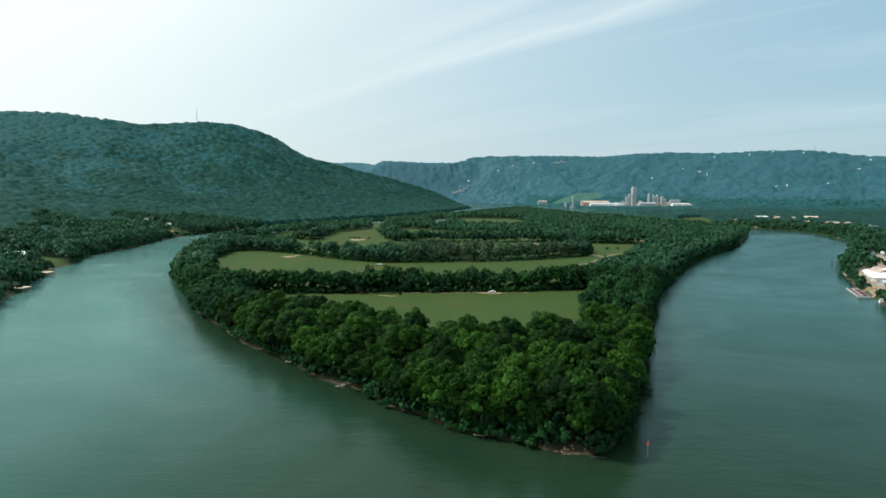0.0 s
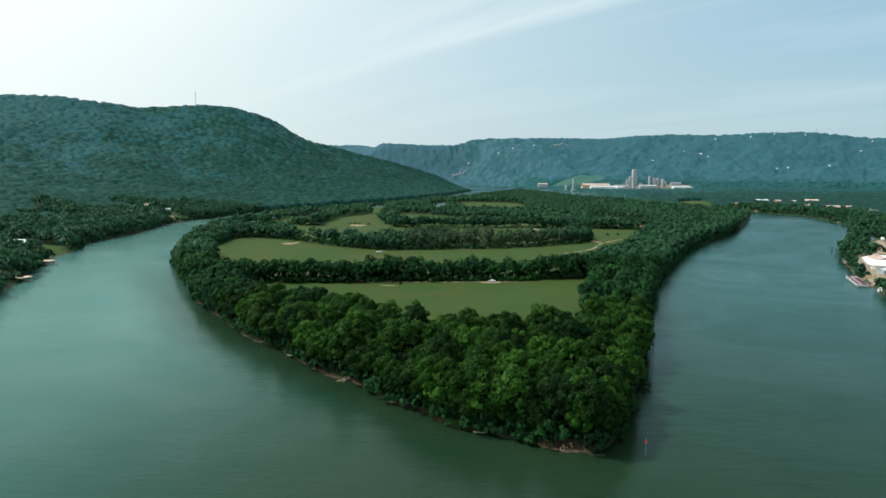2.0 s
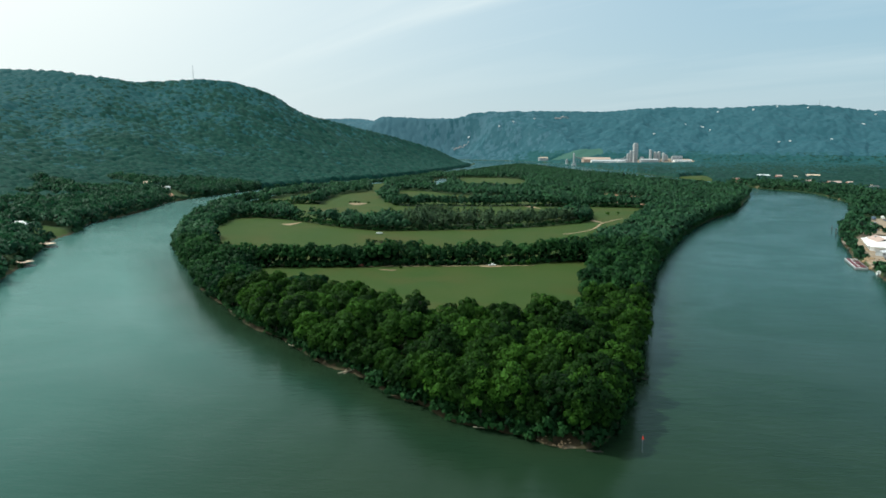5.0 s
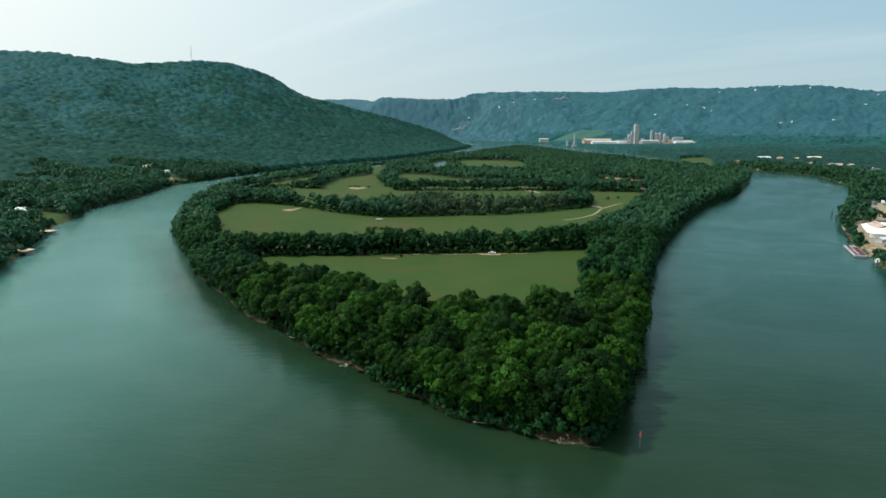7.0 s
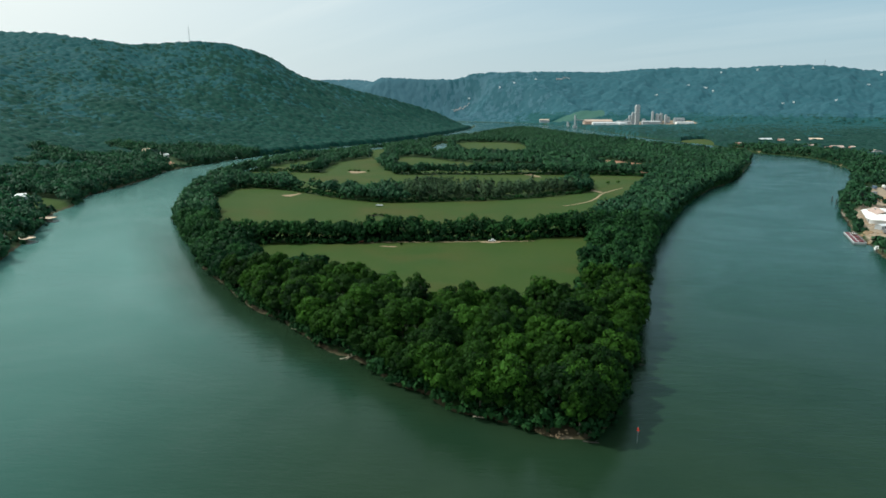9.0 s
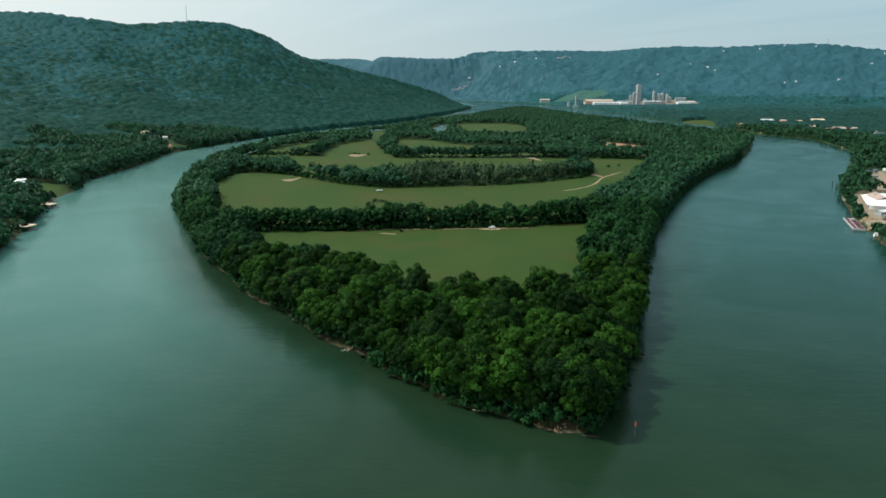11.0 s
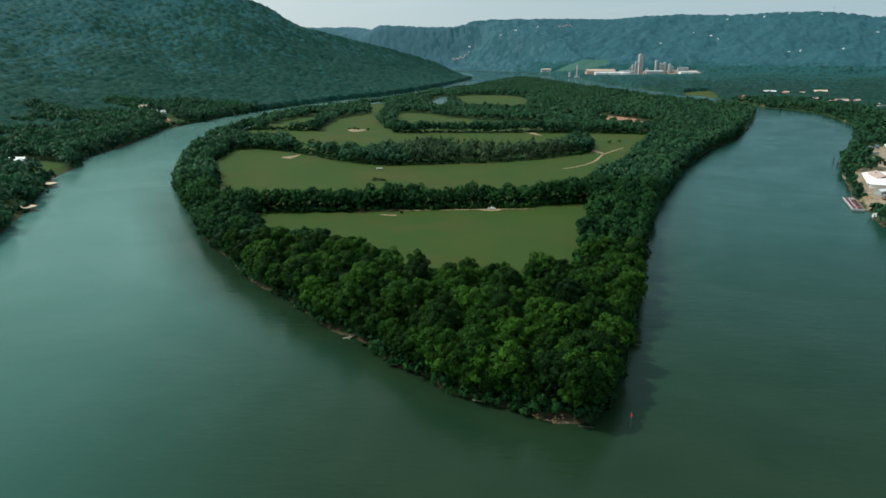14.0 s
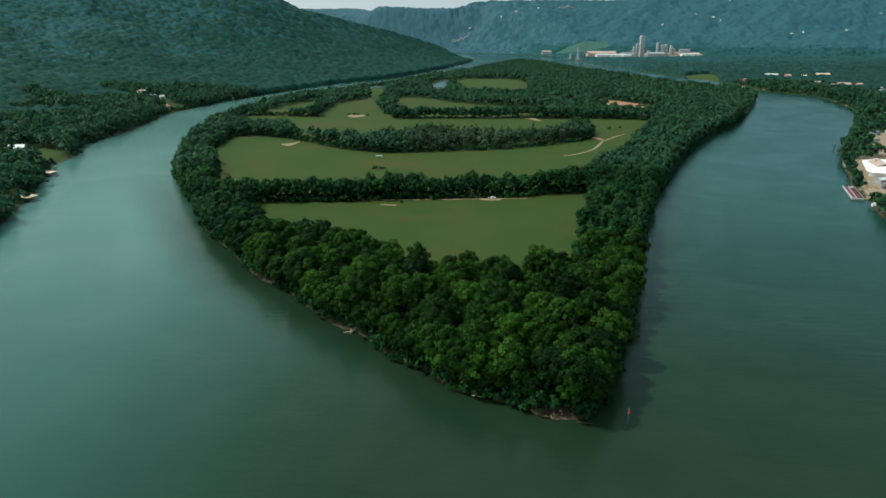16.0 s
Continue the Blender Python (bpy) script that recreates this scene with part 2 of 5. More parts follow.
def water_material():
    """Silty green river, muddier over the shallows, with wind ripples in long patches; left-hand glare and near dark
    are painted into the body colour.
    """
    m, n, l, p = material("river_water")
    patch = noise_node(n, l, 0.006, 4, 0.5, distort=1.0)
    silt = noise_node(n, l, 0.03, 3)
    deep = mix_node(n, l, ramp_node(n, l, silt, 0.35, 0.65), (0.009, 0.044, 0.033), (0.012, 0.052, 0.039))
    # muddy shallows, also painted dark for tree reflections and weaker sky reflection
    mud_dark = mix_node(n, l, ramp_node(n, l, silt, 0.35, 0.65), (0.011, 0.026, 0.012), (0.015, 0.031, 0.015))
    # paler body colour of the left arm stands in for sky glare and sunlit water
    left_glare = mix_node(n, l, ramp_node(n, l, patch, 0.3, 0.7), (0.064, 0.150, 0.134), (0.080, 0.180, 0.160))
    deep = mix_node(n, l, attribute_node(n, "left_glare"), deep, left_glare)
    body, gloss, rim, both = (n.new("ShaderNode" + k) for k in ("BsdfDiffuse", "BsdfGlossy", "Fresnel", "MixShader"))
    l.new(mix_node(n, l, attribute_node(n, "shallow_dark"), deep, mud_dark), body.inputs["Color"])
    l.new(math_node(n, l, "ADD", math_node(n, l, "MULTIPLY", ramp_node(n, l, patch, 0.1, 0.9), 0.14), 0.08), gloss.inputs["Roughness"])
    rim.inputs["IOR"].default_value = 1.22
    # patches of stronger and weaker reflection are set by the gloss tint
    l.new(mix_node(n, l, ramp_node(n, l, noise_node(n, l, 0.011, 4, 0.55, distort=1.6), 0.40, 0.66), (0.53, 0.68, 0.67), (0.68, 0.83, 0.83)), gloss.inputs["Color"])
    l.new(rim.outputs[0], both.inputs[0])
    l.new(body.outputs[0], both.inputs[1])
    l.new(gloss.outputs[0], both.inputs[2])
    l.new(both.outputs[0], n["Material Output"].inputs["Surface"])
    geo = n.new("ShaderNodeNewGeometry")
    turn = n.new("ShaderNodeMapping")
    turn.inputs["Rotation"].default_value, turn.inputs["Scale"].default_value = (0, 0, radians(25)), (0.35, 1.0, 1.0)
    l.new(geo.outputs["Position"], turn.inputs[0])
    waves = math_node(n, l, "ADD", noise_node(n, l, 0.9, 4, 0.6, turn.outputs[0]), math_node(n, l, "MULTIPLY", noise_node(n, l, 0.12, 2, 0.5, turn.outputs[0]), 1.5))
    waves = math_node(n, l, "ADD", waves, math_node(n, l, "MULTIPLY", noise_node(n, l, 0.3, 2, 0.5, turn.outputs[0], 0.4), 1.1))
    ripples = bump_node(n, l, waves, 0.20, 0.5, p)
    l.new(ripples.outputs[0], gloss.inputs["Normal"])
    l.new(ripples.outputs[0], rim.inputs["Normal"])
    return m


GROUND, WATER = ground_material(), water_material()

# ---- plan: shores, meadows, crests ----
ISLAND = [(42.4, 189.1), (33.4, 191.0), (22.3, 199.8), (11.3, 204.7), (1.2, 211.5), (-8.9, 223.3), (-17.9, 231.1), (-27.9, 245.9), (-39, 258), (-52, 268), (-67, 290), (-78, 304),
          (-95, 321), (-126, 369), (-149, 404), (-175, 457), (-203, 509), (-234, 574), (-256, 640), (-282, 739), (-298, 849), (-299, 916), (-303, 1043), (-290, 1221),
          (-247, 1321), (-168, 1505), (-111, 1618), (-37, 1926), (29, 2180), (142, 2611), (295, 3097), (404, 3163)]
ISLAND += [(474, 2674), (519, 2202), (536, 1727), (585, 1550), (615, 1466), (623, 1387), (605, 1313), (529, 1160), (407, 934), (338, 836), (284, 746), (230, 644),
           (193, 564), (171, 516), (142, 447), (122.5, 393), (105.5, 340), (87, 285), (73.3, 249.0), (66.0, 229.0), (57.0, 206.0), (49.5, 192.0)]
LEFT_SHORE = [(-400, -5200), (-330, -900), (-280, -200), (-262, 120), (-267, 322), (-289, 419), (-300, 447), (-314, 490), (-341, 555), (-362, 604), (-370, 637),
              (-376, 678), (-399, 739), (-401, 811), (-407, 905), (-425, 1014), (-421, 1083), (-394, 1231), (-370, 1333), (-339, 1439), (-293, 1578), (-234, 1728),
              (-134, 1933), (13, 2481), (114, 3006), (158, 3524), (62, 3883), (-320, 4107), (-5200, 4400)]
RIGHT_SHORE = [(400, -5200), (340, -900), (290, -200), (270, 120), (281, 329), (302, 436), (311, 464), (324, 495), (338, 539), (362, 585), (388, 639), (441, 733),
               (489, 804), (574, 937), (656, 1070), (697, 1163), (746, 1344), (735, 1434), (703, 1521), (709, 1656), (717, 1862), (678, 2093), (659, 2390), (657, 2782),
               (634, 3398), (541, 3912), (410, 4111), (269, 4213), (-3, 4335), (-322, 4431), (-5200, 4700)]
MEADOWS = [
    [(-133, 460), (-74, 467), (-34, 474), (50, 484), (110, 495), (85, 390), (71, 332), (63, 320), (47, 315), (27, 311), (10, 311), (-7, 320), (-24, 329), (-44, 345), (-58, 361), (-76, 373), (-106, 386)],
    [(-170, 487), (-142, 477), (-97, 476), (-55, 483), (-14, 497), (28, 496), (73, 509), (122, 539), (141, 594), (175, 647), (264, 855), (291, 943), (205, 948), (176, 787), (137, 743), (70, 701),
     (10, 686), (-60, 675), (-110, 702), (-161, 752), (-186, 773), (-230, 790), (-243, 767), (-243, 727), (-236, 660), (-202, 588)],
    [(-332, 962), (-292, 908), (-237, 852), (-197, 834), (-177, 791), (-162, 759), (-115, 743), (-53, 755), (-15, 786), (42, 749), (108, 761), (178, 854), (291, 943), (151, 966), (-51, 957), (-68, 977), (-101, 1065),
     (-119, 1200), (-140, 1252), (-179, 1169), (-183, 1072), (-184, 981), (-252, 987), (-332, 980)],
    [(-266, 1009), (-269, 1095), (-236, 1208), (-210, 1208), (-210, 1071), (-205, 1002), (-213, 991), (-258, 992)],
    [(-85, 1265), (-35, 1267), (17, 1193), (82, 1137), (164, 1111), (162, 1023), (99, 998), (54, 979), (-19, 974), (-64, 991)],
    [(36, 1789), (197, 1771), (165, 1358), (109, 1371), (42, 1415)],
    [(-29, 1636), (-9, 1777), (11, 1774), (14, 1591), (-1, 1389), (-24, 1398)],
    [(-164, 1503), (-137, 1536), (-109, 1225), (-130, 1225)],
    [(688, 1962), (806, 2075), (741, 1833), (708, 1809)],
    [(-422, 671), (-425, 689), (-392, 672), (-368, 646), (-360, 605), (-387, 624)],
    [(-448, 1057), (-426, 1079), (-412, 1024)],
    [(561, 3800), (609, 3860), (706, 3900), (876, 3850), (894, 3760), (860, 3700), (710, 3720)],
    [(360, 547), (364, 531), (343, 497), (336, 505)],
]
PLOUGHED = [(290, 1251), (355, 1133), (315, 1011), (283, 1026), (263, 1087)]
YARD = [(517, 812), (549, 832), (729, 831), (663, 631), (577, 486), (358, 477), (324, 491), (333, 514), (357, 556), (388, 626), (432, 679), (491, 762)]
PLANT_YARD = [(670, 3290), (894, 3280), (1016, 3400), (1291, 3420), (1301, 3540), (914, 3560), (690, 3440)]
CLAY_ROAD = [(-546, 1205), (-524, 1218), (-480, 1176), (-427, 1102), (-412, 1076), (-438, 1069), (-474, 1120), (-506, 1165)]
CLEARINGS = [(-429, 666, 19), (-398, 655, 18), (-376, 632, 15), (-413, 643, 14), (-366, 652, 10), (-398, 627, 9), (-534, 1202, 16), (-504, 1179, 11), (-490, 1179, 10), (-311, 483, 11), (-347, 573, 11), (744, 1688, 18), (902, 1887, 24), (923, 1839, 16), (966, 1839, 18), (1060, 1919, 24),
             (889, 1627, 14), (875, 1543, 15), (910, 1554, 20), (939, 1542, 12), (901, 1393, 13), (933, 1448, 12), (612, 3150, 14), (667, 1009, 14)]
LEFT_CREST = [(-1937, 1750, 274), (-1650, 1900, 283), (-1384, 2100, 298), (-1220, 2120, 296), (-1058, 2150, 278), (-972, 2200, 271), (-863, 2250, 284), (-747, 2300, 286), (-664, 2350, 271),
              (-618, 2400, 252), (-591, 2450, 235), (-522, 2520, 190), (-411, 2620, 161), (-310, 2700, 135), (-203, 2800, 108), (-63, 2900, 70), (37, 3000, 26)]
RIGHT_CREST = [(-1531, 4650, 255), (-831, 4850, 261), (-604, 4850, 264), (-490, 4750, 244), (-420, 4700, 273), (-181, 4650, 270), (53, 4600, 287), (247, 4600, 304), (627, 4550, 310), (1063, 4450, 306),
               (1257, 4350, 321), (1496, 4300, 327), (1708, 4200, 320), (1909, 4100, 330), (2198, 4000, 328), (2371, 3950, 307), (2531, 3850, 290), (2766, 3600, 286), (3456, 2900, 280)]


def smoothed(points, closed=False, steps=4):
    """A Catmull-Rom line through the points."""
    p = np.array(points, float)
    k = len(p)
    out = []
    for i in range(k if closed else k - 1):
        a, b, c, d = (p[(i + j) % k] if closed else p[min(max(i + j, 0), k - 1)] for j in (-1, 0, 1, 2))
        for s in range(steps):
            u = s / steps
            out.append(0.5 * (2 * b + (c - a) * u + (2 * a - 5 * b + 4 * c - d) * u * u + (3 * b - 3 * c + d - a) * u ** 3))
    if not closed:
        out.append(p[-1])
    return np.array(out)


def segment_distance(q, line, closed=False):
    """Distance of each point of q to a line, and where along the line (index + fraction)."""
    a = line[:, :2]
    b = np.roll(a, -1, 0) if closed else a[1:]
    a = a if closed else a[:-1]
    d = b - a
    square = np.maximum((d * d).sum(1), 1e-9)
    if len(q) < 500:
        u = np.clip(((q[:, None] - a) * d).sum(2) / square, 0, 1)
        e = ((q[:, None] - a - u[..., None] * d) ** 2).sum(2)
        i = e.argmin(1)
        k = np.arange(len(q))
        return np.sqrt(e[k, i]), i + u[k, i]
    best, where = np.full(len(q), 1e18), np.zeros(len(q))
    for i in range(len(a)):
        u = np.clip(((q - a[i]) @ d[i]) / square[i], 0, 1)
        e = ((q - a[i] - u[:, None] * d[i]) ** 2).sum(1)
        near = e < best
        best[near], where[near] = e[near], i + u[near]
    return np.sqrt(best), where


def inside(q, ring):
    if len(q) < 500:
        a = np.asarray(ring)[:, :2]
        b = np.roll(a, 1, 0)
        x, y = q[:, :1], q[:, 1:2]
        rise = np.where(b[:, 1] == a[:, 1], 1e-9, b[:, 1] - a[:, 1])
        return ((((a[:, 1] > y) != (b[:, 1] > y)) & (x < (b[:, 0] - a[:, 0]) * (y - a[:, 1]) / rise + a[:, 0])).sum(1) % 2) == 1
    c, j = np.zeros(len(q), bool), len(ring) - 1
    for i in range(len(ring)):
        (xi, yi), (xj, yj) = ring[i][:2], ring[j][:2]
        if yi != yj:
            c ^= ((yi > q[:, 1]) != (yj > q[:, 1])) & (q[:, 0] < (xj - xi) * (q[:, 1] - yi) / (yj - yi) + xi)
        j = i
    return c


def signed(q, ring):
    """Distance to a closed ring, positive inside."""
    return segment_distance(q, ring, True)[0] * np.where(inside(q, ring), 1, -1)


def ease(low, high, v):
    u = np.clip((v - low) / (high - low), 0, 1)
    return u * u * (3 - 2 * u)


def ripple(q, size, seed=0.0):
    """Cheap smooth noise of about that wavelength, -1 to 1."""
    x, y = q[:, 0] / size * 6.28, q[:, 1] / size * 6.28
    v = np.sin(x + 1.7 * np.sin(0.6 * y + seed) + seed) + np.sin(0.8 * y + 1.3 * np.sin(0.7 * x - 2 * seed)) + np.sin(0.62 * (x + y) + 2.1 * np.sin(0.35 * (x - y) + seed) + 3 * seed)
    return v / 3


R_ISLAND = smoothed(ISLAND, True)
R_LEFT = np.vstack([smoothed(LEFT_SHORE), [(-5300, 4400), (-5300, -5300)]])
R_RIGHT = np.vstack([smoothed(RIGHT_SHORE), [(-5300, 4700), (-5300, 5300), (5300, 5300), (5300, -5300)]])
R_MEADOWS = [smoothed(m, True, 3) for m in MEADOWS]
C_LEFT, C_RIGHT = smoothed(LEFT_CREST), smoothed(RIGHT_CREST)


def crest_height(q, crest):
    d, w = segment_distance(q, crest)
    return d, np.interp(w, np.arange(len(crest)), crest[:, 2])


def lie(q):
    """Ground height and the distances to the three shores (positive on land) at plan points q."""
    wob = 1.2 * ripple(q, 23, 1.0) + 0.7 * ripple(q, 9, 2.0)
    di, dl, dr = signed(q, R_ISLAND) + wob, signed(q, R_LEFT) + wob, signed(q, R_RIGHT) + wob
    d = np.maximum(np.maximum(di, dl), dr)
    z = np.where(d > 0, 1.1 * ease(0, 2.0, d) + 2.4 * ease(1.0, 10, d), np.maximum(-5, 0.22 * d))
    z = z + np.where(d > 10, 0.25 * ripple(q, 60, 3.0) + 0.12 * ripple(q, 21, 4.0), 0)
    cd, ch = crest_height(q, C_LEFT)
    s = np.clip(dl, 0, None) / (np.clip(dl, 0, None) + cd + 1)
    rough = ripple(q, 420, 5.0) * 0.6 + ripple(q, 170, 6.0) * 0.3
    lift = (ch + 5) * s ** 1.45 + np.where(dl > 0, rough * 44 * ease(60, 500, dl) * (1 - s) * 2 * s, 0)
    z = z + np.where(dl > 0, np.maximum(lift, 0), 0)
    cd, ch = crest_height(q, C_RIGHT)
    slope = np.clip(1 - cd / 950, 0, 1)
    side = q[:, 0] / np.maximum(q[:, 1], 1)
    low = 9 * ease(1750, 2700, q[:, 1]) * ease(0.31, 0.46, side) * (1 + 0.25 * rough)
    gully = ripple(q, 210, 9.0) * 0.5 + ripple(q, 95, 10.0) * 0.35
    lift = np.maximum(ch * slope ** 1.35 * (1 + (0.13 * rough + 0.06 * gully) * (1 - slope) * 4), low)
    z = z + np.where(dr > 0, lift * ease(0, 260, dr), 0)
    return z, di, dl, dr


# ---- the ground, one sheet to the horizon ----
def polar_sheet():
    ring = np.concatenate([16 * (1000 / 16) ** np.linspace(0, 1, 250), np.arange(1015, 4965, 15)])
    front = np.linspace(-41, 41, 400)
    back = np.linspace(41, 319, 72)[1:-1]
    turn = np.radians(np.concatenate([front, back]))
    a, r = np.meshgrid(turn, ring)
    q = np.stack([np.sin(a) * r, np.cos(a) * r], -1).reshape(-1, 2)
    z, di, dl, dr = lie(q)
    k, rows = len(turn), len(ring)
    i, j = np.meshgrid(np.arange(k), np.arange(rows - 1))
    n = (i + 1) % k
    faces = np.stack([j * k + i, j * k + n, (j + 1) * k + n, (j + 1) * k + i], -1).reshape(-1, 4)
    return q, z, np.maximum(np.maximum(di, dl), dr), faces


def mesh_from(name, verts, faces, mat, smooth=False, face_values=(), point_values=(), vectors=()):
    """One mesh of faces with equal corner counts, made at once."""
    me = bpy.data.meshes.new(name)
    n, c = faces.shape
    me.vertices.add(len(verts))
    me.vertices.foreach_set("co", np.ascontiguousarray(verts, np.float32).ravel())
    me.loops.add(n * c)
    me.loops.foreach_set("vertex_index", np.ascontiguousarray(faces, np.int32).ravel())
    me.polygons.add(n)
    me.polygons.foreach_set("loop_start", np.arange(0, n * c, c, dtype=np.int32))
    me.polygons.foreach_set("use_smooth", np.full(n, smooth))
    for domain, values in (("FACE", face_values), ("POINT", point_values)):
        for key, v in values:
            me.attributes.new(key, "FLOAT", domain).data.foreach_set("value", np.ascontiguousarray(v, np.float32))
    for key, v in vectors:
        me.attributes.new(key, "FLOAT_VECTOR", "POINT").data.foreach_set("vector", np.ascontiguousarray(v, np.float32).ravel())
    me.update(calc_edges=True)
    me.materials.append(mat)
    return me


q, z, shore, faces = polar_sheet()
field = np.zeros(len(q))
for ring in R_MEADOWS:
    blur = 8 if ring[:, 1].mean() > 3000 else 1
    field = np.maximum(field, ease(-6 * blur, 4 * blur, signed(q, ring)))
bank = np.where(shore < 0, 1.0, 1 - ease(0.8, 2.6, shore)) * (q[:, 1] < 1100)
bank = np.maximum(bank, ease(7, 3, np.hypot(q[:, 0] - 37.4, q[:, 1] - 190)))
earth = np.maximum.reduce([ease(-4, 4, signed(q, np.array(c, float))) for c in (YARD, PLANT_YARD)])
earth = np.maximum(earth, 0.6 * ease(3.6, 1.2, np.hypot((q[:, 0] - 37.4) * 0.6, q[:, 1] - 188.5)))
# where the ground takes the haze-tinted hill and ridge colours
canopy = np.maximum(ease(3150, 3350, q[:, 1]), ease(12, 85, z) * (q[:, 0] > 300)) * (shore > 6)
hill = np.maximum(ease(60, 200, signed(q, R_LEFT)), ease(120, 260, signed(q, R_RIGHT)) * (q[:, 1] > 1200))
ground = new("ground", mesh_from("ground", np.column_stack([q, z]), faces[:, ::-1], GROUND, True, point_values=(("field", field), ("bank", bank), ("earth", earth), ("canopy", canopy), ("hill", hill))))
tagged(ground, "rolling green land with meadows, muddy river banks and wooded ridges", "ground", kind="structure")

ring = np.concatenate([[0.0], 12 * (4950 / 12) ** np.linspace(0, 1, 90)])
turn = np.radians(np.linspace(0, 360, 181)[:-1])
a, r = np.meshgrid(turn, ring[1:])
wq = np.vstack([[(0.0, 0.0)], np.stack([np.sin(a) * r, np.cos(a) * r], -1).reshape(-1, 2)])
# shallows round the island, with the dark of tree reflections painted in
near_dark = ease(45, 3, -signed(wq, R_ISLAND)) * ease(700, 350, wq[:, 1])
# foreground water painted darker too, for its weaker sky reflection
near_dark = np.maximum(near_dark, 0.95 * ease(540, 120, wq[:, 1]) * ease(-160, 0, wq[:, 0]))
# mask of the left arm, painted paler for the glare of the sky
left_glare = ease(45, -150, wq[:, 0] + 0.12 * wq[:, 1]) * (0.25 + 0.75 * ease(80, 460, wq[:, 1]))
faces = []
for j in range(len(ring) - 2):
    for i in range(180):
        faces.append((1 + j * 180 + i, 1 + (j + 1) * 180 + i, 1 + (j + 1) * 180 + (i + 1) % 180, 1 + j * 180 + (i + 1) % 180))
hub = [(1 + i, 1 + (i + 1) % 180, 0) for i in range(180)]
me = bpy.data.meshes.new("water")
me.from_pydata([(x, y, 0.0) for x, y in wq], [], [f[::-1] for f in faces] + [f[::-1] for f in hub])
me.attributes.new("left_glare", "FLOAT", "POINT").data.foreach_set("value", left_glare.astype(np.float32))
me.attributes.new("shallow_dark", "FLOAT", "POINT").data.foreach_set("value", near_dark.astype(np.float32))
me.update()
bm = bmesh.new()
bm.from_mesh(me)
for f in bm.faces:
    if f.normal.z < 0:
        f.normal_flip()
bm.to_mesh(me)
bm.free()
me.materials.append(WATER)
tagged(new("water", me), "calm silty green river with faint wind ripples", "river", kind="structure")


# ---- woods ----
def jittered(x0, x1, y0, y1, gap, seed):
    rng = np.random.default_rng(seed)
    gx, gy = np.meshgrid(np.arange(x0, x1, gap), np.arange(y0, y1, gap * 0.9))
    gx = gx + (np.arange(gx.shape[0]) % 2)[:, None] * gap * 0.5
    return np.column_stack([gx.ravel(), gy.ravel()]) + rng.uniform(-0.38, 0.38, (gx.size, 2)) * gap


def wooded(q, margin=2.0):
    """Points of q that stand outside every meadow and yard."""
    ok = np.ones(len(q), bool)
    for r in R_MEADOWS + [np.array(c, float) for c in (PLOUGHED, YARD, PLANT_YARD, CLAY_ROAD)]:
        lo, hi = r.min(0) - 20, r.max(0) + 20
        near = ((q > lo) & (q < hi)).all(1)
        if near.any():
            ok[near] &= signed(q[near], r) < -margin
    for x, y, r in CLEARINGS:
        ok &= (np.hypot(q[:, 0] - x, q[:, 1] - y) > r) & (np.hypot(q[:, 0] - x * 0.97, q[:, 1] - y * 0.97) > r * 0.8)
    return ok


